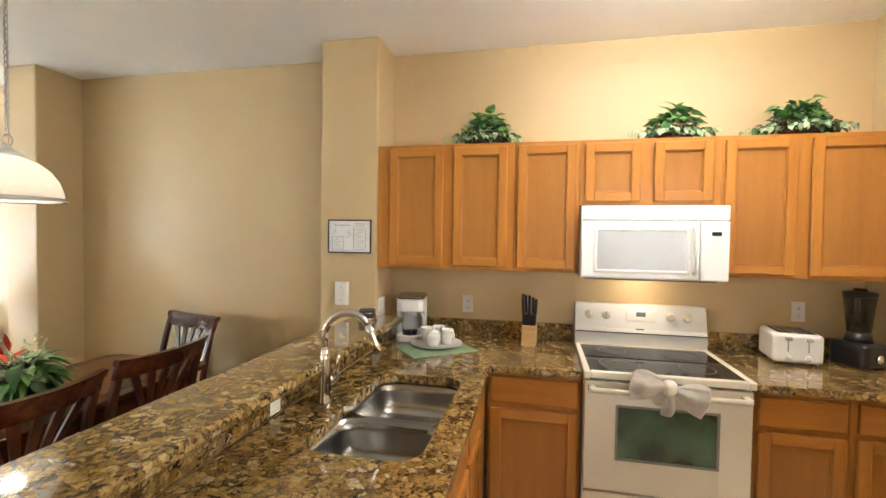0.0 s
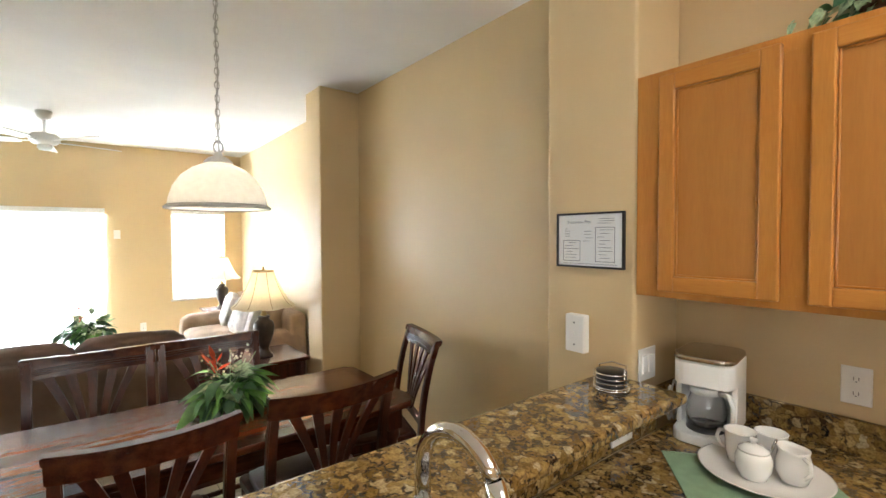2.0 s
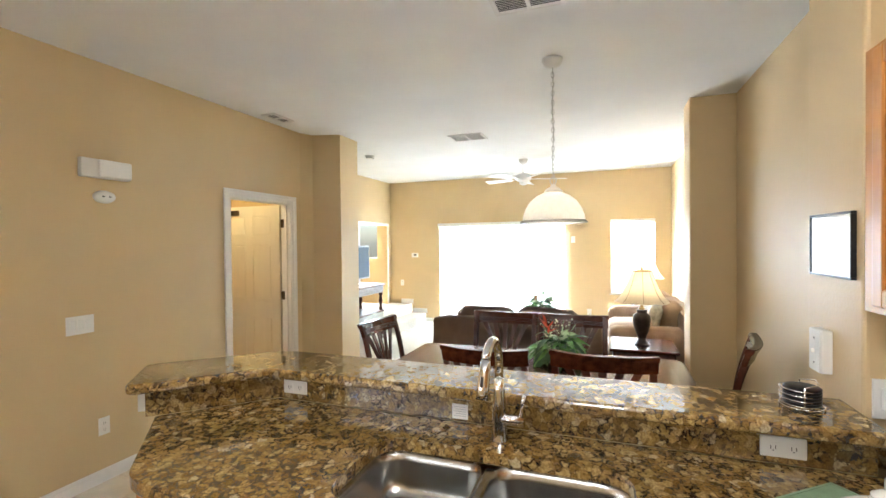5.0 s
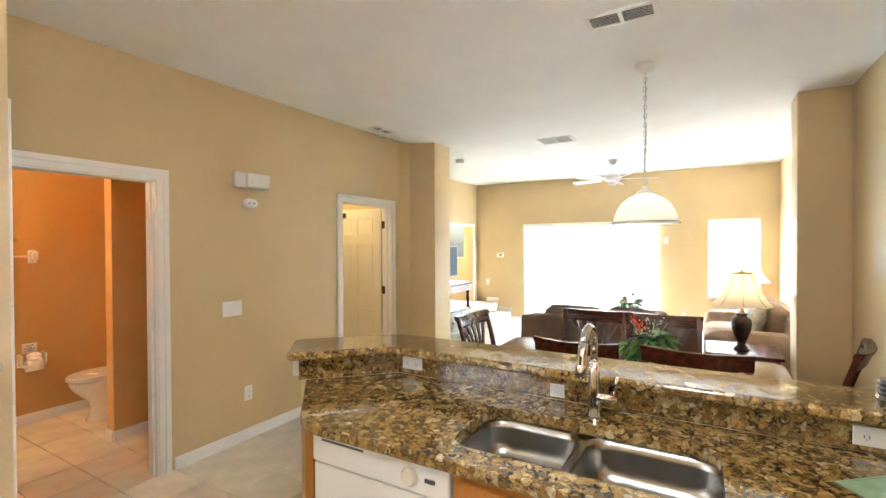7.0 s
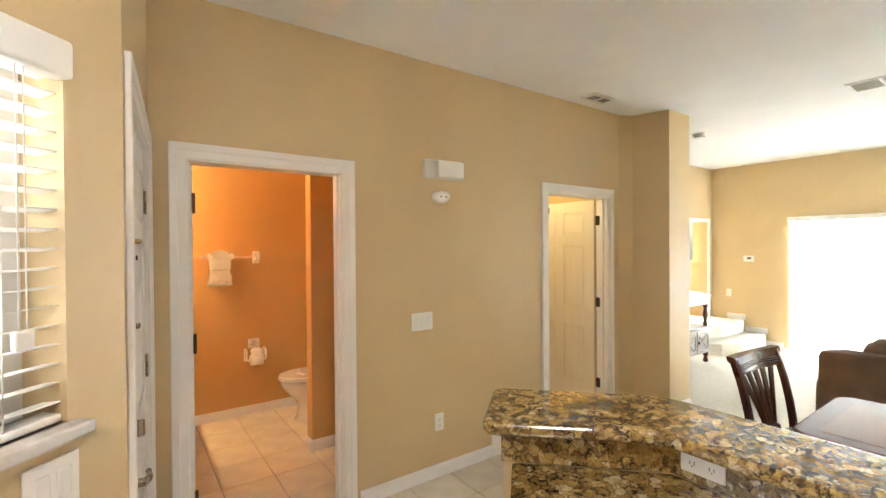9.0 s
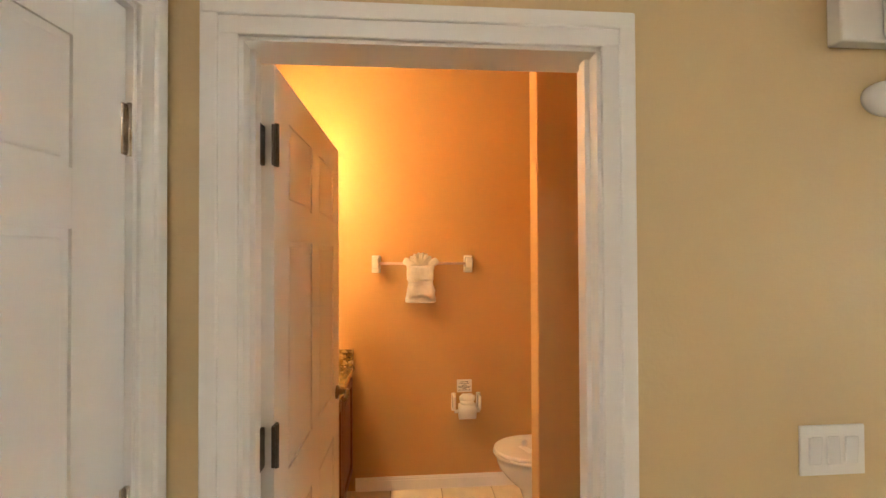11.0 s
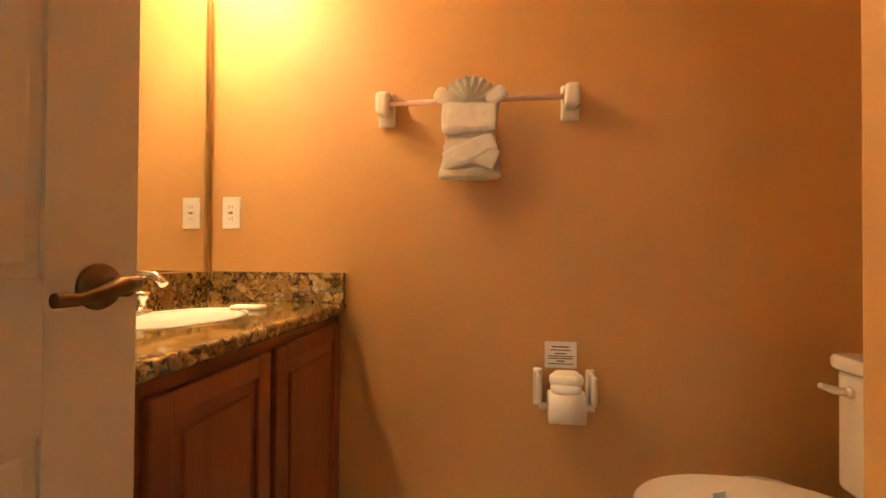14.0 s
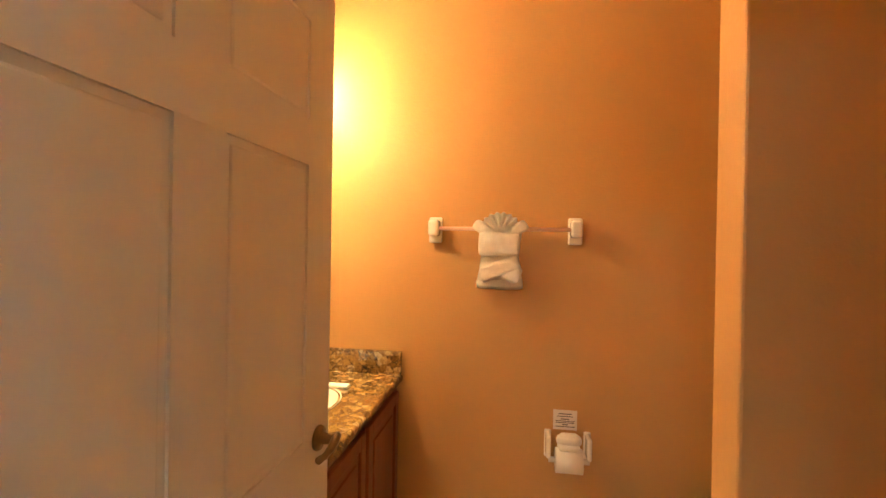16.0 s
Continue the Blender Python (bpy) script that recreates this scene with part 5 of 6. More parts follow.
# ---- ceiling fan in the living room ----
fan = thing("ceiling_fan", "white five-blade ceiling fan at rest", "ceiling fan", T((-5.38, 1.12, 0)))
part("canopy", lathe([(.02, H - .09), (.055, H - .06), (.068, H - .002)], n=32), TRIM, fan)
part("downrod", tube([(0, 0, H - .22), (0, 0, H - .05)], .012, 12), TRIM, fan)
part("motor", lathe([(.05, H - .33), (.095, H - .32), (.12, H - .29), (.12, H - .25), (.09, H - .225), (.03, H - .21)], n=40), TRIM, fan)
part("switch_housing", lathe([(.0, H - .385), (.045, H - .38), (.06, H - .355), (.055, H - .33)], n=32), TRIM, fan)
for k in range(5):
    R = Matrix.Rotation(radians(72 * k + 36), 4, "Z")
    b = part("blade", moved(prism(rounded([(.19, -.055), (.64, -.072), (.64, .072), (.19, .055)], .03, 4), -.004, .004, .002), R @ T((0, 0, H - .292)) @ Matrix.Rotation(radians(11), 4, "X")), TRIM, fan)
    part("blade_arm", moved(bx(.09, -.018, H - .297, .24, .018, H - .290, .002), R), TRIM, b)

# ---- dining set ----
TX0, TX1, TY0, TY1, TZ = -2.12, -1.35, .86, 2.76, .755
dt = thing("dining_table", "polished mahogany dining table with clipped corners", "table")
cl = .055
outline = [(TX0 + cl, TY0), (TX1 - cl, TY0), (TX1, TY0 + cl), (TX1, TY1 - cl), (TX1 - cl, TY1), (TX0 + cl, TY1), (TX0, TY1 - cl), (TX0, TY0 + cl)]
part("tabletop", prism(rounded(outline, .015, 3), TZ - .032, TZ, .010, 3), MAHOGH, dt)
part("veneer_field", prism([(TX0 + .09, TY0 + .09), (TX1 - .09, TY0 + .09), (TX1 - .09, TY1 - .09), (TX0 + .09, TY1 - .09)], TZ, TZ + .0012), INLAY, dt, "reddish polished veneer field")
part("apron", merge(bx(TX0 + .08, TY0 + .09, TZ - .13, TX0 + .10, TY1 - .09, TZ - .032), bx(TX1 - .10, TY0 + .09, TZ - .13, TX1 - .08, TY1 - .09, TZ - .032), bx(TX0 + .10, TY0 + .09, TZ - .13, TX1 - .10, TY0 + .11, TZ - .032), bx(TX0 + .10, TY1 - .11, TZ - .13, TX1 - .10, TY1 - .09, TZ - .032)), MAHOGH, dt)
for x in (TX0 + .10, TX1 - .10):
    for y in (TY0 + .11, TY1 - .11):
        part("leg", merge(bx(x - .04, y - .04, TZ - .15, x + .04, y + .04, TZ - .032, .004), lathe([(.018, 0), (.026, .03), (.022, .06), (.034, .35), (.040, .50), (.028, .54), (.042, .57), (.036, .605)], (x, y, 0), 24)), MAHOG, dt)


def chair_back_y(z):
    """How far the raked back leans behind the seat, by height."""
    t = max(0, (z - .45) / .53)
    return .215 + .085 * t * t + .02 * t


dc = thing("dining_chair", "dark mahogany dining chair with fanned splat back", "chair", T((0, 0, 0)), "chairs round the dining table")
part("seat", merge(prism(rounded([(-.225, -.225), (.225, -.225), (.205, .205), (-.205, .205)], .03, 4), .41, .455, .010, 3)), MAHOG, dc)
part("cushion", soft(-.195, -.195, .448, .195, .175, .485, .018, .008, 4, 5), SEAT, dc, "brown upholstered seat pad")
part("seat_rail", merge(bx(-.205, -.215, .345, .205, -.195, .41), bx(-.20, .185, .345, .20, .205, .41), bx(-.205, -.2, .345, -.185, .19, .41), bx(.185, -.2, .345, .205, .19, .41)), MAHOG, dc)
for s in (-1, 1):
    part("front_leg", lathe([(.015, 0), (.019, .02), (.016, .05), (.024, .30), (.024, .345), (.022, .41)], (s * .195, -.195, 0), 20), MAHOG, dc)
    zs = [0, .15, .30, .45, .58, .70, .82, .92, .975]
    bm = bmesh.new()
    prev = None
    for z in zs:
        yb = chair_back_y(z) if z >= .45 else .215 + (.45 - z) * .16
        w = .017 if z < .9 else .016
        ring = [bm.verts.new((s * .215 + dx * w, yb + dy * .016, z)) for dx, dy in ((-1, -1), (1, -1), (1, 1), (-1, 1))]
        if prev:
            for q in range(4):
                bm.faces.new((prev[q], prev[(q + 1) % 4], ring[(q + 1) % 4], ring[q]))
        else:
            bm.faces.new(list(reversed(ring)))
        prev = ring
    bm.faces.new(prev)
    bmesh.ops.bevel(bm, geom=bm.edges[:], offset=.004, segments=2, affect="EDGES", clamp_overlap=True)
    part("back_post", bm, MAHOG, dc)


def bowed(z0, z1, half, t, bow, n=14, lift=0.0):
    """A rail that curves backwards between the posts."""
    bm = bmesh.new()
    rings = []
    for i in range(n + 1):
        u = i / n * 2 - 1
        b = bow * (1 - u * u)
        l = lift * (1 - u * u)
        rings.append([bm.verts.new((u * half, y, z)) for y, z in ((chair_back_y(z0) + b - t, z0 + l * .4), (chair_back_y(z0) + b + t, z0 + l * .4), (chair_back_y(z1) + b + t, z1 + l), (chair_back_y(z1) + b - t, z1 + l))])
    for a, b in zip(rings, rings[1:]):
        for q in range(4):
            bm.faces.new((a[q], a[(q + 1) % 4], b[(q + 1) % 4], b[q]))
    bm.faces.new(list(reversed(rings[0])))
    bm.faces.new(rings[-1])
    bmesh.ops.recalc_face_normals(bm, faces=bm.faces)
    bmesh.ops.bevel(bm, geom=bm.edges[:], offset=.004, segments=2, affect="EDGES", clamp_overlap=True)
    return bm


part("top_rail", merge(bowed(.885, .980, .236, .014, .035, 16, -.012), bowed(.952, .985, .240, .022, .035, 16, -.012)), MAHOGH, dc)
part("rail_bead", merge(bowed(.905, .909, .20, .0155, .035), bowed(.916, .920, .20, .0155, .035), bowed(.927, .931, .20, .0155, .035)), MAHOG, dc)
part("lower_rail", bowed(.50, .545, .205, .012, .012), MAHOG, dc)
for k in range(5):
    u = (k - 2) / 2
    pts = []
    for i in range(8):
        f = i / 7
        z = .54 + f * .36
        x = u * (.035 + .125 * f ** 1.25)
        pts.append((x, chair_back_y(z) + .012 + .020 * f * (1 - (x / .22) ** 2), z))
    bm = bmesh.new()
    prev = None
    for (x, y, z), f in zip(pts, [i / 7 for i in range(8)]):
        w = .0085 + .011 * f
        ring = [bm.verts.new((x + dx * w, y + dy * .006, z)) for dx, dy in ((-1, -1), (1, -1), (1, 1), (-1, 1))]
        if prev:
            for q in range(4):
                bm.faces.new((prev[q], prev[(q + 1) % 4], ring[(q + 1) % 4], ring[q]))
        else:
            bm.faces.new(list(reversed(ring)))
        prev = ring
    bm.faces.new(prev)
    part("splat", bm, MAHOG, dc)
part("splat_shoe", bowed(.535, .60, .055, .012, .008, 6), MAHOG, dc)
part("stretcher", merge(bx(-.19, -.005, .17, .19, .012, .195, .004), bx(-.198, -.19, .16, -.182, .24, .185, .004), bx(.182, -.19, .16, .198, .24, .185, .004)), MAHOG, dc)
# the back of each chair stands outside the table; local +y is its back
WIDE = Matrix.Diagonal((1.08, 1, 1, 1))
dc.matrix_basis = T((-1.46, 1.600, 0)) @ Matrix.Rotation(radians(-90), 4, "Z") @ WIDE
copy_thing(dc, T((-1.52, 2.245, 0)) @ Matrix.Rotation(radians(-90), 4, "Z") @ WIDE)
copy_thing(dc, T((-2.16, 1.452, 0)) @ Matrix.Rotation(radians(90), 4, "Z") @ WIDE)
copy_thing(dc, T((-2.16, 2.01, 0)) @ Matrix.Rotation(radians(90), 4, "Z") @ WIDE)
copy_thing(dc, T((-1.86, 2.77, 0)) @ Matrix.Rotation(radians(-16), 4, "Z") @ WIDE)
copy_thing(dc, T((-1.78, .89, 0)) @ Matrix.Rotation(radians(176), 4, "Z"))

# ---- plants ----


def leaf(length, width, bend=.25, lobes=0):
    """One leaf blade along +x, folded on its midrib."""
    bm = bmesh.new()
    n = 6
    rows = []
    for i in range(n + 1):
        u = i / n
        w = width * (math.sin(math.pi * min(1, u * 1.02 + .02)) ** .75) * (1 - .35 * u) * (1 + lobes * .35 * math.sin(u * 19))
        zc = -bend * length * u * u
        rows.append([bm.verts.new((length * u, s * w / 2, zc + abs(s) * w * .16)) for s in (-1, 0, 1)])
    for a, b in zip(rows, rows[1:]):
        for q in range(2):
            bm.faces.new((a[q], a[q + 1], b[q + 1], b[q])).smooth = True
    return bm


def bunch(rng, count, reach, rise, sizes, bend, lobes=0, low=-10, high=75, base=0.0, fat=(.45, .7)):
    me = bpy.data.meshes.new("tmp")
    out = bmesh.new()
    for k in range(count):
        s = rng.uniform(*sizes)
        az, el = rng.uniform(0, 360), rng.uniform(low, high)
        r = reach * rng.uniform(.15, 1) * (1.15 - el / 130)
        p = Vector((math.cos(radians(az)) * r, math.sin(radians(az)) * r, base + rise * rng.uniform(.2, 1) * max(.15, math.sin(radians(max(5, el))))))
        b = leaf(s, s * rng.uniform(*fat), bend * rng.uniform(.6, 1.4), lobes)
        b.transform(T(p) @ Matrix.Rotation(radians(az + rng.uniform(-35, 35)), 4, "Z") @ Matrix.Rotation(radians(-el * .7 + rng.uniform(-20, 20)), 4, "Y") @ Matrix.Rotation(radians(rng.uniform(-40, 40)), 4, "X"))
        b.to_mesh(me)
        out.from_mesh(me)
        b.free()
    bpy.data.meshes.remove(me)
    return out


def ivy_basket(m, seed, w, h, lab):
    rng = random.Random(seed)
    ob = thing("potted_ivy", lab, "plant", m)
    part("basket", merge(*[torus((0, 0, .012 + k * .013), .085 + .004 * k + (.004 if k % 2 else 0), .008, "z", 28, 6, .72) for k in range(6)]), BASKET, ob, "brown wicker basket")
    part("soil", lathe([(.08, .05), (.07, .065), (.0, .07)], n=20), BASKET, ob)
    flat = Matrix.Diagonal((1, .62, 1, 1))
    part("foliage", moved(bunch(rng, 260, w * .36, h * .60, (.035, .055), .6, 1, -30, 80, .05, (.95, 1.25)), flat), LEAF, ob)
    part("bright_leaves", moved(bunch(rng, 45, w * .34, h * .64, (.050, .075), .7, 1, 10, 80, .08, (.95, 1.2)), flat), LEAF2, ob)
    part("trailing_ivy", moved(bunch(rng, 240, w * .45, h * .58, (.028, .045), .6, 1, -50, 78, .04, (.9, 1.2)), flat), IVY, ob, "pale variegated ivy")
    return ob


ivy_basket(T((.33, 3.10, 2.131)), 4, .39, .22, "green ivy in a wicker basket on the cabinets")
ivy_basket(T((1.41, 3.10, 2.131)), 9, .37, .19, "ivy in a small basket above the microwave cabinet")
ivy_basket(T((2.04, 3.10, 2.131)), 15, .42, .22, "full green ivy in a basket on the end cabinet")


def bouquet(name, lab, m, seed, w, h, lift=0.0):
    rng = random.Random(seed)
    ob = thing(name, lab, "plant", m)
    part("vase", moved(lathe([(.05, 0), (.062, .01), (.075, .045), (.072, .08), (.06, .10), (.055, .10), (.0, .09)], n=32), Matrix.Diagonal((1, 1, 1 + lift / .1, 1))), BRONZE, ob, "dark bowl vase")
    part("foliage", bunch(rng, 64, w * .30, h * .55, (.08, .13), .8, 0, -55, 55, .09 + lift, (.5, .72)), LEAF, ob)
    part("lobed_leaves", bunch(rng, 46, w * .32, h * .70, (.065, .11), .55, 1, -10, 65, .09 + lift, (.6, .9)), IVY, ob, "pale lobed leaves")
    part("bright_leaves", bunch(rng, 52, w * .32, h * .70, (.08, .13), .8, 0, -25, 50, .09 + lift, (.45, .62)), LEAF2, ob)
    fl = part("flowers", moved(bunch(rng, 8, w * .10, h * .60, (.045, .085), -.1, 0, 35, 80, .14 + lift, (.28, .4)), T((.02, -w * .18, .03))), FLOWER, ob, "orange and red tropical petals")
    bl_ = []
    for k in range(42):
        a, r = rng.uniform(0, 6.28), w * .34 * math.sqrt(rng.random())
        bl_.append(lathe([(.0, -.006), (.006, 0), (.004, .006), (.0, .007)], (math.cos(a) * r, math.sin(a) * r, .10 + lift + h * rng.uniform(.35, .95)), 7))
    part("blossoms", merge(*bl_), BUD, ob, "small cream blossoms")
    st = [tube([(0, 0, .08 + lift), (math.cos(a) * .06, math.sin(a) * .06, .08 + lift + h * .5), (math.cos(a) * w * .34, math.sin(a) * w * .34, .08 + lift + h * .92)], .0022, 6) for a in (.4, 1.5, 2.9, 4.1, 5.3)]
    part("stems", merge(*st), IVY, ob)
    return ob


bouquet("flower_arrangement", "tropical flower arrangement on the dining table", T((-1.76, 1.96, TZ + .002)), 21, .34, .21)
coff = thing("coffee_table", "dark mahogany coffee table in the living room", "table", T((-4.95, 1.42, 0)))
part("tabletop", bx(-.32, -.55, .43, .32, .55, .46, .008, 2), MAHOGH, coff)
for x in (-.26, .26):
    for y in (-.48, .48):
        part("leg", lathe([(.02, 0), (.03, .05), (.024, .1), (.035, .35), (.035, .43)], (x, y, 0), 18), MAHOG, coff)
bouquet("flower_arrangement", "red flower arrangement on the coffee table", T((-4.95, 1.42, .461)), 33, .46, .34, .10)

# ---- living room furniture ----


def couch(name, lab, m, w, material, pillows=()):
    """Back along local y=0, seat towards -y, arms at the ends."""
    ob = thing(name, lab, "sofa", m)
    part("base", bx(-w / 2 + .04, -.90, .06, w / 2 - .04, -.06, .30, .03, 3), material, ob)
    part("back", soft(-w / 2 + .02, -.20, .08, w / 2 - .02, .0, .78, .05, .015, 6, 1), material, ob)
    n = 2 if w < 2.1 else 3
    cw = (w - .50) / n
    for k in range(n):
        x0 = -w / 2 + .25 + k * cw
        part("seat_cushion", soft(x0 + .006, -.92, .28, x0 + cw - .006, -.20, .47, .06, .03, 5, k + 3), material, ob)
        part("back_cushion", moved(soft(x0 + .006, -.36, .42, x0 + cw - .006, -.14, .865, .09, .04, 5, k + 8), T((0, 0, 0))), material, ob)
    for s in (-1, 1):
        a = part("arm", soft(s * w / 2 - (.24 if s > 0 else 0), -.93, .06, s * w / 2 + (.24 if s < 0 else 0), -.02, .60, .09, .03, 5, 12 + s), material, ob)
    for i, (px, rz, lab2) in enumerate(pillows):
        part("pillow", moved(soft(-.21, -.06, -.19, .21, .06, .19, .05, .05, 4, 20 + i), T((px, -.42, .66)) @ Matrix.Rotation(radians(rz), 4, "Z") @ Matrix.Rotation(radians(-18), 4, "X")), PILLOW, ob, lab2)
    for x in (-w / 2 + .1, w / 2 - .1):
        for y in (-.84, -.1):
            part("foot", lathe([(.022, 0), (.03, .062)], (x, y, 0), 16), MAHOG, ob)
    return ob


couch("sofa", "dark brown microfibre sofa with its back to the dining area", T((-3.20, 1.36, 0)) @ Matrix.Rotation(radians(-90), 4, "Z"), 1.80, SUEDE2)
couch("loveseat", "taupe microfibre loveseat against the wall", T((-5.05, 3.24, 0)), 1.95, SUEDE, ((-.60, -8, "pale patterned pillow"), (.05, 6, "pale patterned pillow"), (.55, -20, "pale patterned pillow")))


def end_table(m, h, w=.58, d=.60):
    ob = thing("end_table", "dark mahogany end table beside the sofa", "table", m, "end tables")
    part("tabletop", bx(-w / 2, -d / 2, h - .03, w / 2, d / 2, h, .008, 2), MAHOGH, ob)
    part("apron", merge(bx(-w / 2 + .03, -d / 2 + .03, h - .15, w / 2 - .03, -d / 2 + .05, h - .03), bx(-w / 2 + .03, d / 2 - .05, h - .15, w / 2 - .03, d / 2 - .03, h - .03), bx(-w / 2 + .03, -d / 2 + .05, h - .15, -w / 2 + .05, d / 2 - .05, h - .03), bx(w / 2 - .05, -d / 2 + .05, h - .15, w / 2 - .03, d / 2 - .05, h - .03)), MAHOG, ob)
    for x in (-w / 2 + .06, w / 2 - .06):
        for y in (-d / 2 + .06, d / 2 - .06):
            part("leg", lathe([(.016, 0), (.028, .04), (.02, .08), (.032, .30), (.022, .34), (.032, h - .15), (.03, h - .03)], (x, y, 0), 18), MAHOG, ob)
    part("shelf", bx(-w / 2 + .05, -d / 2 + .05, .14, w / 2 - .05, d / 2 - .05, .16), MAHOG, ob)
    return ob


end_table(T((-3.46, 2.60, 0)), .565)
end_table(T((-6.45, 2.93, 0)), .565, .50, .56)


def table_lamp(m, lab):
    ob = thing("table_lamp", lab, "lamp", m)
    part("urn", lathe([(.068, 0), (.070, .012), (.055, .022), (.038, .05), (.036, .07), (.055, .12), (.078, .19), (.086, .25), (.078, .29), (.05, .312), (.044, .325), (.052, .335), (.046, .345), (.0, .346)], n=36), URN, ob, "dark painted urn")
    part("stem", lathe([(.024, .346), (.03, .355), (.018, .37), (.010, .40), (.008, .54)], n=18), BRASS, ob, "brass stem")
    n = 16
    bm = bmesh.new()
    rings = []
    for i in range(9):
        u = i / 8
        z = .43 + .29 * u
        ring = []
        for k in range(n * 4):
            a = 2 * math.pi * k / (n * 4)
            scal = 1 + .018 * abs(math.sin(a * n / 4))
            r = (.25 - .165 * u ** .62) * scal
            ring.append(bm.verts.new((r * math.cos(a), r * math.sin(a), z - (.012 * abs(math.cos(a * n / 4)) if i == 0 else 0))))
        rings.append(ring)
    for a, b in zip(rings, rings[1:]):
        for k in range(n * 4):
            bm.faces.new((a[k], a[(k + 1) % (n * 4)], b[(k + 1) % (n * 4)], b[k])).smooth = True
    part("shade", bm, SHADE, ob, "cream bell shade, lit from inside")
    part("shade_trim", merge(lathe([(.086, .718), (.089, .718), (.089, .728), (.086, .728), (.086, .718)], n=40), *[tube([((.252 - .165 * u ** .62) * math.cos(a), (.252 - .165 * u ** .62) * math.sin(a), .43 + .29 * u) for u in (0, .05, .15, .3, .5, .75, 1)], .0025, 6) for a in [2 * math.pi * q / 8 for q in range(8)]]), BRASS, ob, "gold braid on the shade seams")
    part("finial", lathe([(.006, .73), (.012, .745), (.006, .76), (.0, .77)], n=14), BRASS, ob)
    return ob


table_lamp(T((-3.43, 2.60, .566)), "urn table lamp with a lit cream bell shade")
table_lamp(T((-6.45, 2.90, .566)), "urn table lamp lit beside the far window")

tv = thing("television", "flat television standing on the console", "television", T((-4.75, -1.42, .925)))
# Matt blue-grey base colour stands in for the window's reflection on the screen.
part("screen", bx(-.42, .018, .115, .42, .024, .60), mat("screen_window_reflection", (.075, .105, .13), .6, var=.05, bump=0, spec=.15), tv, "switched-off screen, window reflection put in as blue-grey colour")
part("bezel", merge(bx(-.445, -.03, .09, .445, .02, .115, .004), bx(-.445, -.03, .60, .445, .02, .625, .004), bx(-.445, -.0299, .115, -.42, .022, .60, .004), bx(.42, -.0299, .115, .445, .022, .60, .004), bx(-.42, -.05, .115, .42, .015, .60)), mat("silver_bezel", (.35, .36, .37), .35, var=.05, bump=0), tv)
part("stand", merge(bx(-.2, -.1, .0, .2, .1, .015, .005), bx(-.04, -.02, .015, .04, .01, .1)), BLACK, tv)
tc = thing("tv_console", "whitewashed and dark wood television console", "console", T((-4.6, -1.42, 0)))
WASH = mat("grey_washed_wood", (.34, .31, .285), .5, var=.25, scale=9, stretch=(1, 6, 6))
part("top", bx(-.72, -.25, .89, .72, .25, .925, .006, 2), MAHOG, tc)
part("frieze", bx(-.69, -.22, .78, .69, .22, .889), WASH, tc, "grey-washed drawer frieze")
part("shelf", bx(-.70, -.23, .46, .70, .23, .49, .004), MAHOG, tc)
part("cabinet", bx(-.69, -.22, .14, .69, .22, .459), WASH, tc)
for k in range(4):
    x0 = -.66 + k * .335
    d = part("cabinet_door", merge(bx(x0, .2205, .16, x0 + .31, .232, .19), bx(x0, .2205, .41, x0 + .31, .232, .44), bx(x0, .2206, .19, x0 + .03, .2318, .41), bx(x0 + .28, .2206, .19, x0 + .31, .2318, .41)), WASH, tc)
    for s in (-1, 1):
        L = math.hypot(.25, .22)
        part("cross_bar", moved(bx(-L / 2, .2207, -.011, L / 2, .2312, .011), T((x0 + .155, 0, .30)) @ Matrix.Rotation(s * math.atan2(.22, .25), 4, "Y")), WASH, d)
    part("pull", bx(x0 + .28, .232, .28, x0 + .30, .25, .32, .004), BRONZE, d)
for x in (-.65, .65):
    for y in (-.19, .19):
        part("turned_post", lathe([(.028, .49), (.034, .52), (.02, .55), (.036, .64), (.02, .72), (.034, .75), (.03, .78)], (x, y, 0), 20), MAHOG, tc)
        part("foot", lathe([(.022, 0), (.034, .03), (.02, .07), (.034, .11), (.034, .14)], (x, y, 0), 18), MAHOG, tc)

# ---- bathroom ----
van = thing("vanity_cabinet", "cherry bathroom vanity cabinet", "cabinet")
VX, VY0 = .812, -2.03
part("body", merge(bx(VX, -2.905, .10, 1.305, VY0, .60), bx(VX, -2.905, .60, VX + .02, VY0, .785), bx(VX + .02, VY0 - .02, .60, 1.305, VY0, .785), bx(VX + .02, -2.905, .60, 1.305, -2.885, .785)), CHERRY, van)
part("toe_kick", bx(VX + .06, -2.905, 0, 1.305, VY0, .10), CHERRY, van)
for a, b in ((-2.875, -2.455), (-2.425, -2.06)):
    d = part("door", bx(VX - .008, a + .045, .185, VX, b - .045, .71), CHERRY, van)
    for y0, y1 in ((a, a + .05), (b - .05, b)):
        part("stile", bx(VX - .018, y0, .14, VX, y1, .755, .004), CHERRY, d)
    for z0, z1 in ((.14, .19), (.705, .755)):
        part("rail", bx(VX - .0176, a + .048, z0, VX, b - .048, z1, .004), CHERRY, d)
    part("raised_panel", bx(VX - .015, a + .080, .22, VX - .004, b - .080, .675, .008, 3), CHERRY, d)
vcut = solid("bowl_cutter", moved(lathe([(.180, -.2), (.180, .2)], n=48), T((1.075, -2.47, .82)) @ Matrix.Diagonal((.78, 1, 1, 1))), STONE)
vt = solid("bathroom_countertop", prism(rounded([(.785, -2.906), (1.306, -2.906), (1.306, VY0 + .02), (.785, VY0 + .02)], [0, 0, 0, .02]), .785, .822, .012, 4), STONE, "polished brown granite vanity top", "countertop")
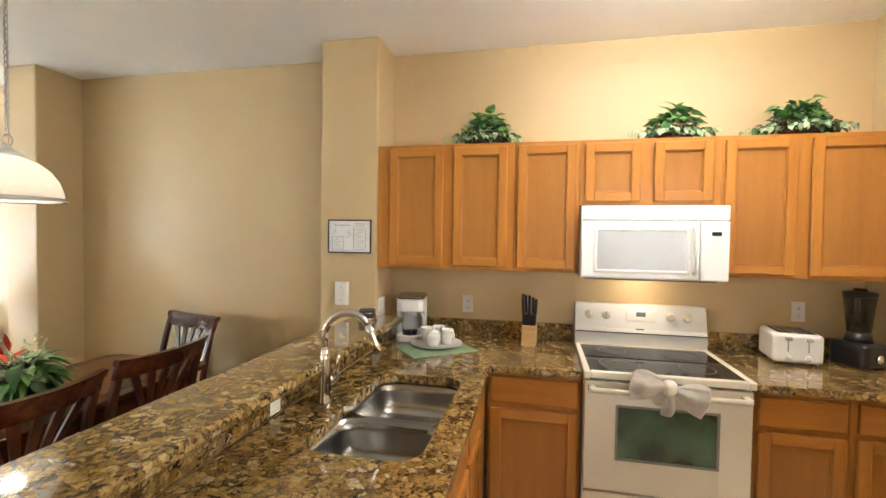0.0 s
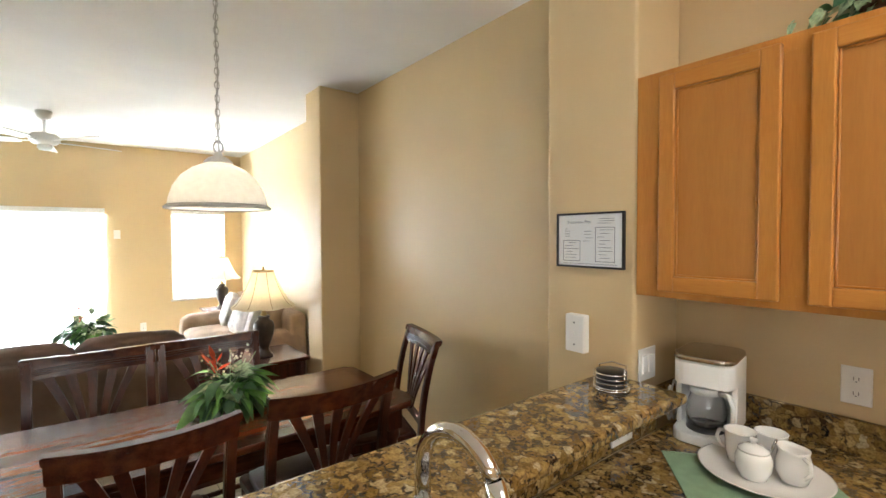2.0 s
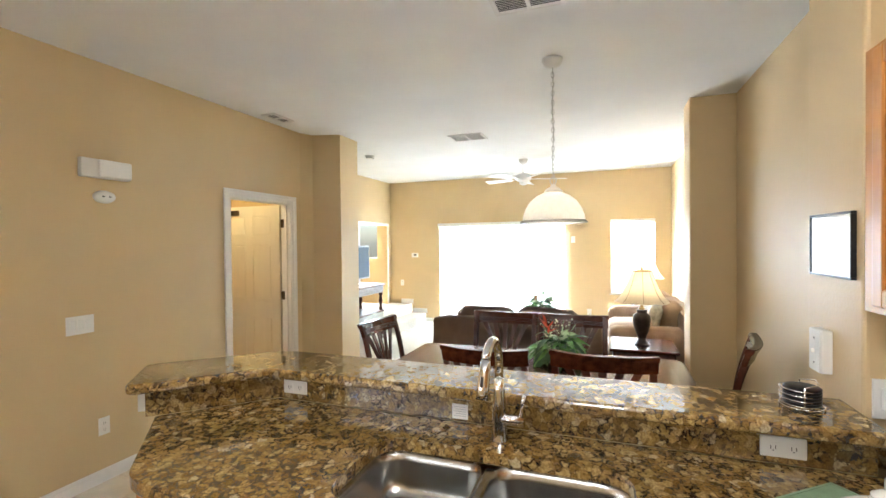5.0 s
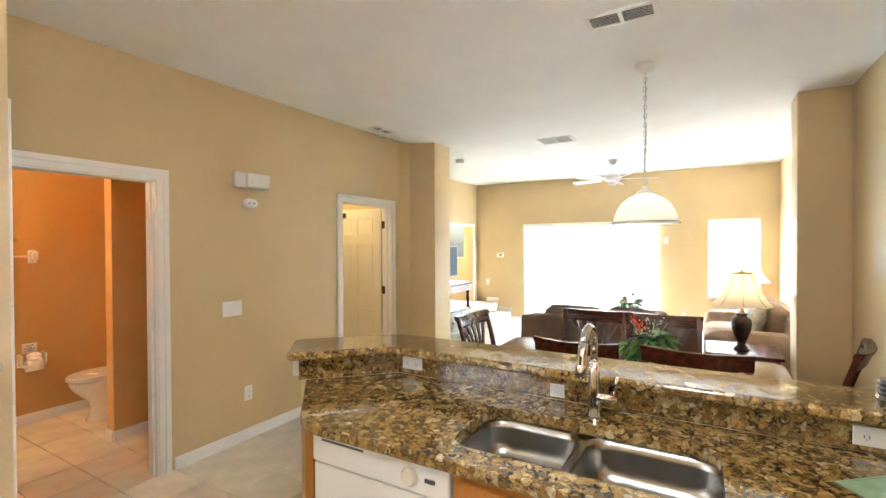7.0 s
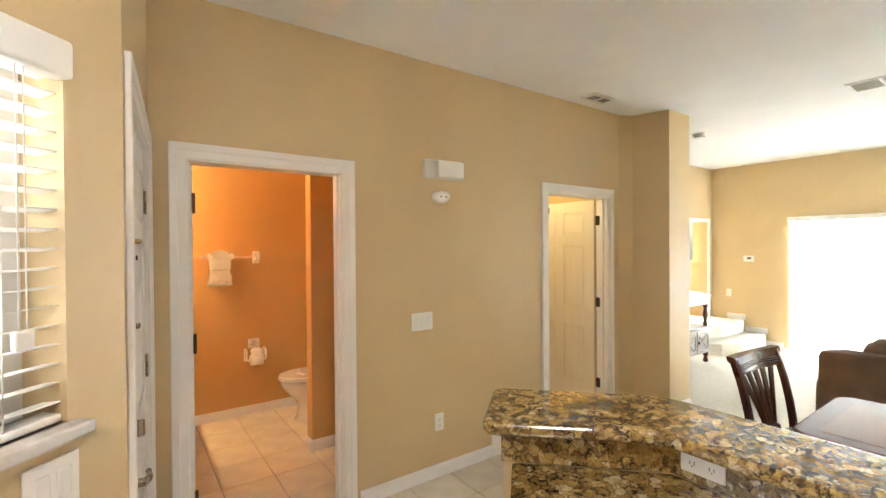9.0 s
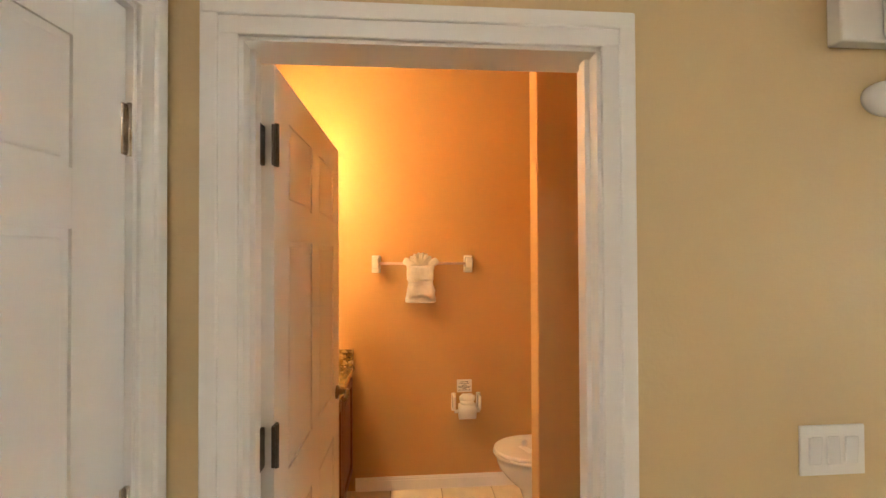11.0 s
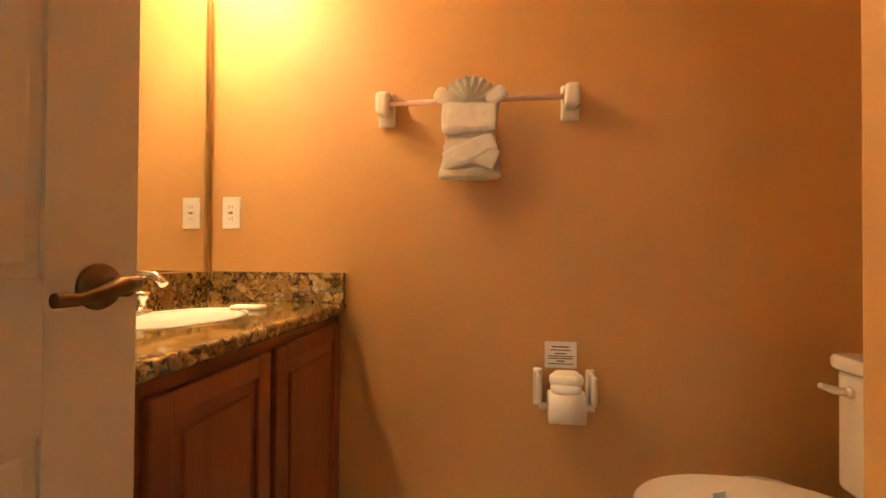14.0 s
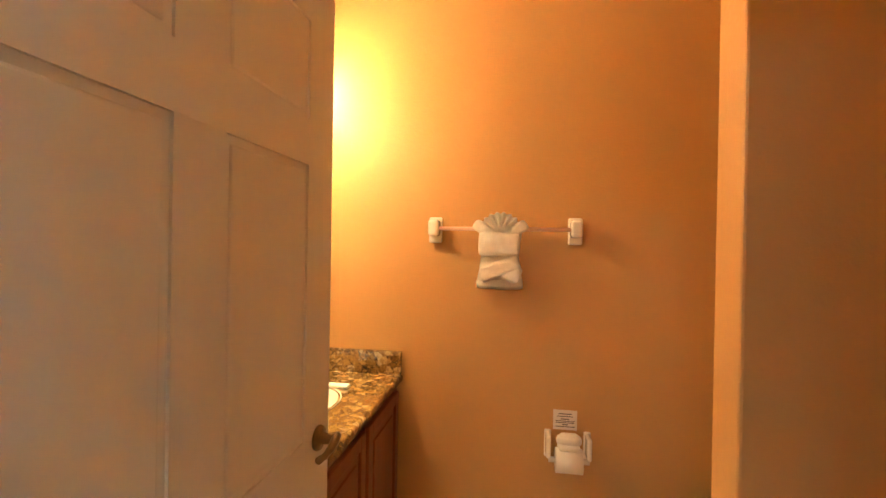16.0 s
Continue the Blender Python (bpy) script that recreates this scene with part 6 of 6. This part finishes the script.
bo = vt.modifiers.new("cut", "BOOLEAN")
bo.operation, bo.object, bo.solver = "DIFFERENCE", vcut, "EXACT"
me3 = bpy.data.meshes.new_from_object(vt.evaluated_get(bpy.context.evaluated_depsgraph_get()))
vt.modifiers.clear()
vt.data = me3
bpy.data.objects.remove(vcut)
bs = thing("vanity_basin", "white oval drop-in basin with a thin rim", "sink", T((1.075, -2.47, .8255)) @ Matrix.Diagonal((.68, .88, 1, 1)))
part("bowl", lathe([(.222, 0), (.215, -.002), (.20, -.04), (.16, -.10), (.10, -.135), (.03, -.145), (.0, -.146), (.03, -.150), (.11, -.141), (.17, -.105), (.203, -.04), (.204, -.004), (.224, -.0035), (.222, 0)], n=48), PORC, bs)
part("drain", lathe([(.022, -.143), (.024, -.139), (.0, -.138)], n=20), CHROME, bs)
tagged(solid("backsplash_strip", bx(.79, -2.909, .822, 1.306, -2.888, .926, .003), STONE, "granite backsplash on the towel wall", "backsplash"), kind="structure")
tagged(solid("backsplash_strip", bx(1.287, -2.888, .822, 1.309, VY0 + .02, .926, .003), STONE, "granite backsplash below the mirror", "backsplash"), kind="structure")
vf = thing("basin_faucet", "chrome basin faucet on the vanity", "faucet", T((1.235, -2.47, .822)))
part("base", bx(-.022, -.075, 0, .022, .075, .012, .006, 2), CHROME, vf)
part("spout", tube([(0, 0, .01), (0, 0, .08), (-.03, 0, .115), (-.09, 0, .11), (-.115, 0, .085)], .011, 14), CHROME, vf)
for s in (-1, 1):
    part("tap", lathe([(.016, .012), (.013, .035), (.021, .045), (.021, .06), (.0, .064)], (0, s * .052, 0), 18), CHROME, vf)
sd = thing("soap_dish", "white wrapped soap on the vanity edge", "soap", T((1.0, -2.66, .822)))
part("soap", bx(-.05, -.022, 0, .05, .022, .014, .006, 2), PAPER, sd)
mr = thing("mirror", "large frameless vanity mirror with a bronze edge", "mirror")
part("mirror_glass", bx(1.302, -2.875, .93, 1.3075, -2.05, 1.93), MIRROR, mr)
part("edge_strip", merge(bx(1.297, -2.892, .928, 1.309, -2.875, 1.932), bx(1.298, -2.05, .928, 1.309, -2.04, 1.932)), BRASS, mr, "bronze mirror edge strip")
# Fixture out of view; bell form and heights assumed to shape the wall's light.
vl = thing("vanity_light", "assumed brass vanity light bar with glowing frosted bell shades", "wall lamp", T((0, 0, 0)))
part("back_plate", bx(1.285, -2.84, 2.26, 1.309, -2.10, 2.35, .010, 3), BRASS, vl)
for y in LAMP_Y:
    part("arm", tube([(1.288, y, 2.305), (1.250, y, 2.322), (1.222, y, 2.308), (1.220, y, 2.275)], .009, 10), BRASS, vl)
    part("socket", lathe([(.030, 2.170), (.031, 2.185), (.024, 2.205), (.018, 2.222)], (1.22, y, .06), 20), BRASS, vl)
    part("shade", lathe([(.0575, 1.985), (.0545, 2.00), (.047, 2.05), (.041, 2.10), (.036, 2.15), (.031, 2.182), (.029, 2.182), (.034, 2.15), (.039, 2.10), (.045, 2.05), (.0525, 2.00), (.0555, 1.985), (.0575, 1.985)], (1.22, y, .06), 40), GLOBE, vl, "glowing frosted glass bell shade")

rack = thing("towel_bar", "white ceramic towel bar posts with a clear rod", "towel bar")
BZ = 1.487
for x in (.642, .034):
    part("post", merge(moved(bx(-.030, 0, -.058, .030, .018, .058, .008, 3), T((x, -2.909, BZ - .005))), moved(bx(-.024, .010, -.022, .024, .085, .052, .014, 3), T((x, -2.909, BZ - .012)))), PORC, rack)
part("rod", tube([(.642, -2.845, BZ), (.034, -2.845, BZ)], .009, 14), veil("clear_pinkish_acrylic", (.80, .60, .54), .45, .12), rack, "clear pinkish acrylic rod")

tw = thing("hand_towel", "white hand towel folded into a fan over the bar", "towel")
bm = bmesh.new()
nu, nv = 26, 30
rows = []
cx, w0 = .352, .098
for i in range(nu + 1):
    u = i / nu                     # from the bottom up
    z = 1.235 + u * .262
    half = w0 * (1.02 - .10 * u - .14 * math.sin(u * math.pi) ** 2 + .03 * max(0, u - .8) * 5)
    row = []
    for j in range(nv + 1):
        a = math.pi * j / nv
        x = cx + half * math.cos(a)
        wrinkle = .004 * math.sin(z * 95 + x * 30) + .004 * noise.noise(Vector((x * 18, z * 18, 3)))
        y = -2.852 + .030 * math.sin(a) ** .6 + wrinkle
        row.append(bm.verts.new((x, y, z)))
    rows.append(row)
for a, b in zip(rows, rows[1:]):
    for j in range(nv):
        bm.faces.new((a[j], a[j + 1], b[j + 1], b[j])).smooth = True
bmesh.ops.solidify(bm, geom=bm.faces[:], thickness=.012)
part("body", bm, TOWEL, tw)
fan_bm = bmesh.new()
rings = []
for i in range(9):
    r = .012 + .078 * i / 8
    ring = []
    for j in range(73):
        f = j / 72
        a = radians(12 + 156 * f)
        ple = math.cos(f * 9 * 2 * math.pi)
        rr = r * (1 + .045 * ple * i / 8)
        ring.append(fan_bm.verts.new((cx + 1.05 * rr * math.cos(a), -2.812 + .006 * ple * i / 8 - .012 * (i / 8) ** 2, 1.466 + rr * math.sin(a))))
    rings.append(ring)
for a, b in zip(rings, rings[1:]):
    for j in range(72):
        fan_bm.faces.new((a[j], a[j + 1], b[j + 1], b[j])).smooth = True
bmesh.ops.solidify(fan_bm, geom=fan_bm.faces[:], thickness=.006)
part("fan", fan_bm, TOWEL, tw, "pleated fan of towel")
part("band", moved(soft(-.082, -.012, -.048, .082, .006, .046, .010, .003, 5, 3), T((cx, -2.815, 1.424))), TOWEL, tw)
for s in (-1, 1):
    part("cross_fold", moved(soft(-.084, -.008, -.036, .084, .004, .024, .006, .002, 5, 6 + s), T((cx + s * .004, -2.819 + .002 * s, 1.325)) @ Matrix.Rotation(radians(s * 22), 4, "Y")), TOWEL, tw)
    part("collar", moved(soft(-.034, -.010, -.024, .034, .010, .020, .012, .003, 3, 9 + s), T((cx + s * .078, -2.824, 1.492)) @ Matrix.Rotation(radians(-s * 34), 4, "Y")), TOWEL, tw)
part("hem", soft(cx - .099, -2.870, 1.230, cx + .099, -2.826, 1.272, .016, .004, 6, 4), TOWEL, tw)

tp = thing("toilet_roll_holder", "white ceramic holder with a toilet roll", "toilet roll holder")
for x in (-.046, .119):
    part("back_plate", bx(x, -2.909, .505, x + .03, -2.897, .625, .008, 2), PORC, tp)
for x in (-.032, .135):
    part("arm", moved(bx(-.010, 0, -.06, .010, .075, .035, .009, 3), T((x, -2.905, .585))), PORC, tp)
part("roll", merge(tube([(-.003, -2.84, .522), (.106, -2.84, .522)], .050, 36)), PAPER, tp, "white toilet paper roll")
part("spindle", tube([(-.032, -2.84, .522), (.135, -2.84, .522)], .012, 14), PORC, tp)
part("folded_tissue", merge(soft(.004, -2.875, .578, .098, -2.825, .628, .024, .010, 4, 2), soft(.012, -2.860, .568, .090, -2.818, .590, .010, .006, 4, 7)), PAPER, tp, "rosette of folded tissue")
card = thing("notice_card", "white printed card above the toilet roll", "notice")
part("card", bx(.012, -2.900, .628, .112, -2.897, .712), PAPER, card)
bars(card, [(.035 + .0, .694, .09, .698), (.03, .684, .095, .687), (.045, .672, .08, .676), (.022, .664, .102, .667), (.024, .657, .1, .66), (.05, .648, .075, .652), (.022, .640, .102, .643)], -2.8968, GREY, 1)

tl = thing("toilet", "white porcelain toilet behind the partition", "toilet", T((-.30, -2.50, 0)))
part("pedestal", lathe([(.118, 0), (.120, .02), (.096, .06), (.088, .13), (.104, .20), (.150, .265), (.180, .325), (.188, .36), (.188, .385), (.0, .387)], (0, 0, 0), 40), PORC, tl).matrix_basis = Matrix(((1.36, 0, .16, -.062), (0, .95, 0, 0), (0, 0, 1, 0), (0, 0, 0, 1)))
part("tank_shelf", bx(-.46, -.11, .0, -.12, .11, .40, .04, 3), PORC, tl)
seat = [(.245 * math.cos(a) - (.04 if math.cos(a) < 0 else 0), .182 * math.sin(a)) for a in [2 * math.pi * k / 48 for k in range(48)]]
part("seat", prism(seat, .388, .404, .006, 2), PORC, tl)
part("lid", prism([(x * .985, y * .985) for x, y in seat], .405, .424, .009, 3), PORC, tl)
part("tank", prism(rounded([(-.50, -.22), (-.31, -.22), (-.31, .22), (-.50, .22)], .03, 5), .40, .70, .01, 2), PORC, tl)
part("tank_lid", prism(rounded([(-.51, -.23), (-.295, -.23), (-.295, .23), (-.51, .23)], .035, 5), .702, .74, .012, 3), PORC, tl)
part("flush_lever", merge(moved(lathe([(.014, 0), (.012, .012), (.0, .013)], n=16), T((-.31, -.16, .655)) @ Matrix.Rotation(math.pi / 2, 4, "Y")), tube([(-.300, -.16, .655), (-.270, -.158, .660), (-.235, -.150, .672)], .010, 10, [.009, .011, .007])), PORC, tl)
bag = thing("sanitary_strip", "small white paper strip folded on the toilet lid", "paper strip", T((-.24, -2.46, .425)))
part("strip", moved(bx(-.02, -.05, 0, .02, .05, .003), Matrix.Rotation(radians(25), 4, "Z")), PAPER, bag)
part("flap", moved(bx(-.018, -.002, 0, .018, .002, .035), T((0, -.045, .002)) @ Matrix.Rotation(radians(25), 4, "Z")), PAPER, bag)
bin_ = thing("waste_bin", "white waste bin with a liner beside the toilet", "bin", T((-.50, -2.785, 0)))
part("bin", lathe([(.08, 0), (.085, .01), (.10, .31), (.104, .32), (.10, .32), (.082, .015), (.0, .01)], n=32), PLASTIC, bin_)
part("liner", lathe([(.112, .24), (.109, .322), (.10, .332), (.096, .322), (.094, .23), (.112, .24)], n=28), veil("bin_liner", (.75, .74, .70), .5), bin_, "translucent liner folded over the rim")

# ---- floor tiles ----
floor_ob = bpy.data.objects["floor"]
TS, GAP = .333, .006
tile_me = mesh_of("tile", bx(GAP / 2, GAP / 2, -.008, TS - GAP / 2, TS - GAP / 2, 0, .0015, 1), TILE)
count = 0
far = bmesh.new()
ox, oy = -.115, -2.60
for i in range(-22, 9):
    for j in range(-6, 19):
        x, y = ox + i * TS, oy + j * TS
        if x < -6.98 or x > 2.4 or y < -3.0 or y > 3.2:
            continue
        if y < -.95 and x < -3.3 and y < -1.9:
            continue
        if x < -3.5 and y > -2.0:
            continue
        near = x > -1.2 and x < 1.4 and y < 1.0 or (x > .3 and y < 2.5 and y > -.9) or (x > -4.4 and y < .6 and y > -1.0)
        if near and count < 290:
            o = new("tile", tile_me)
            o.parent = floor_ob
            o.location = (x, y, 0)
            count += 1
        else:
            vs = [far.verts.new((x + a, y + b, 0)) for a, b in ((GAP / 2, GAP / 2), (TS - GAP / 2, GAP / 2), (TS - GAP / 2, TS - GAP / 2), (GAP / 2, TS - GAP / 2))]
            lo = [far.verts.new((v.co.x, v.co.y, -.008)) for v in vs]
            far.faces.new(vs)
            for q in range(4):
                far.faces.new((vs[q], lo[q], lo[(q + 1) % 4], vs[(q + 1) % 4]))
o = part("tile_field", far, TILE, floor_ob)
tagged(o, kind="stuff")
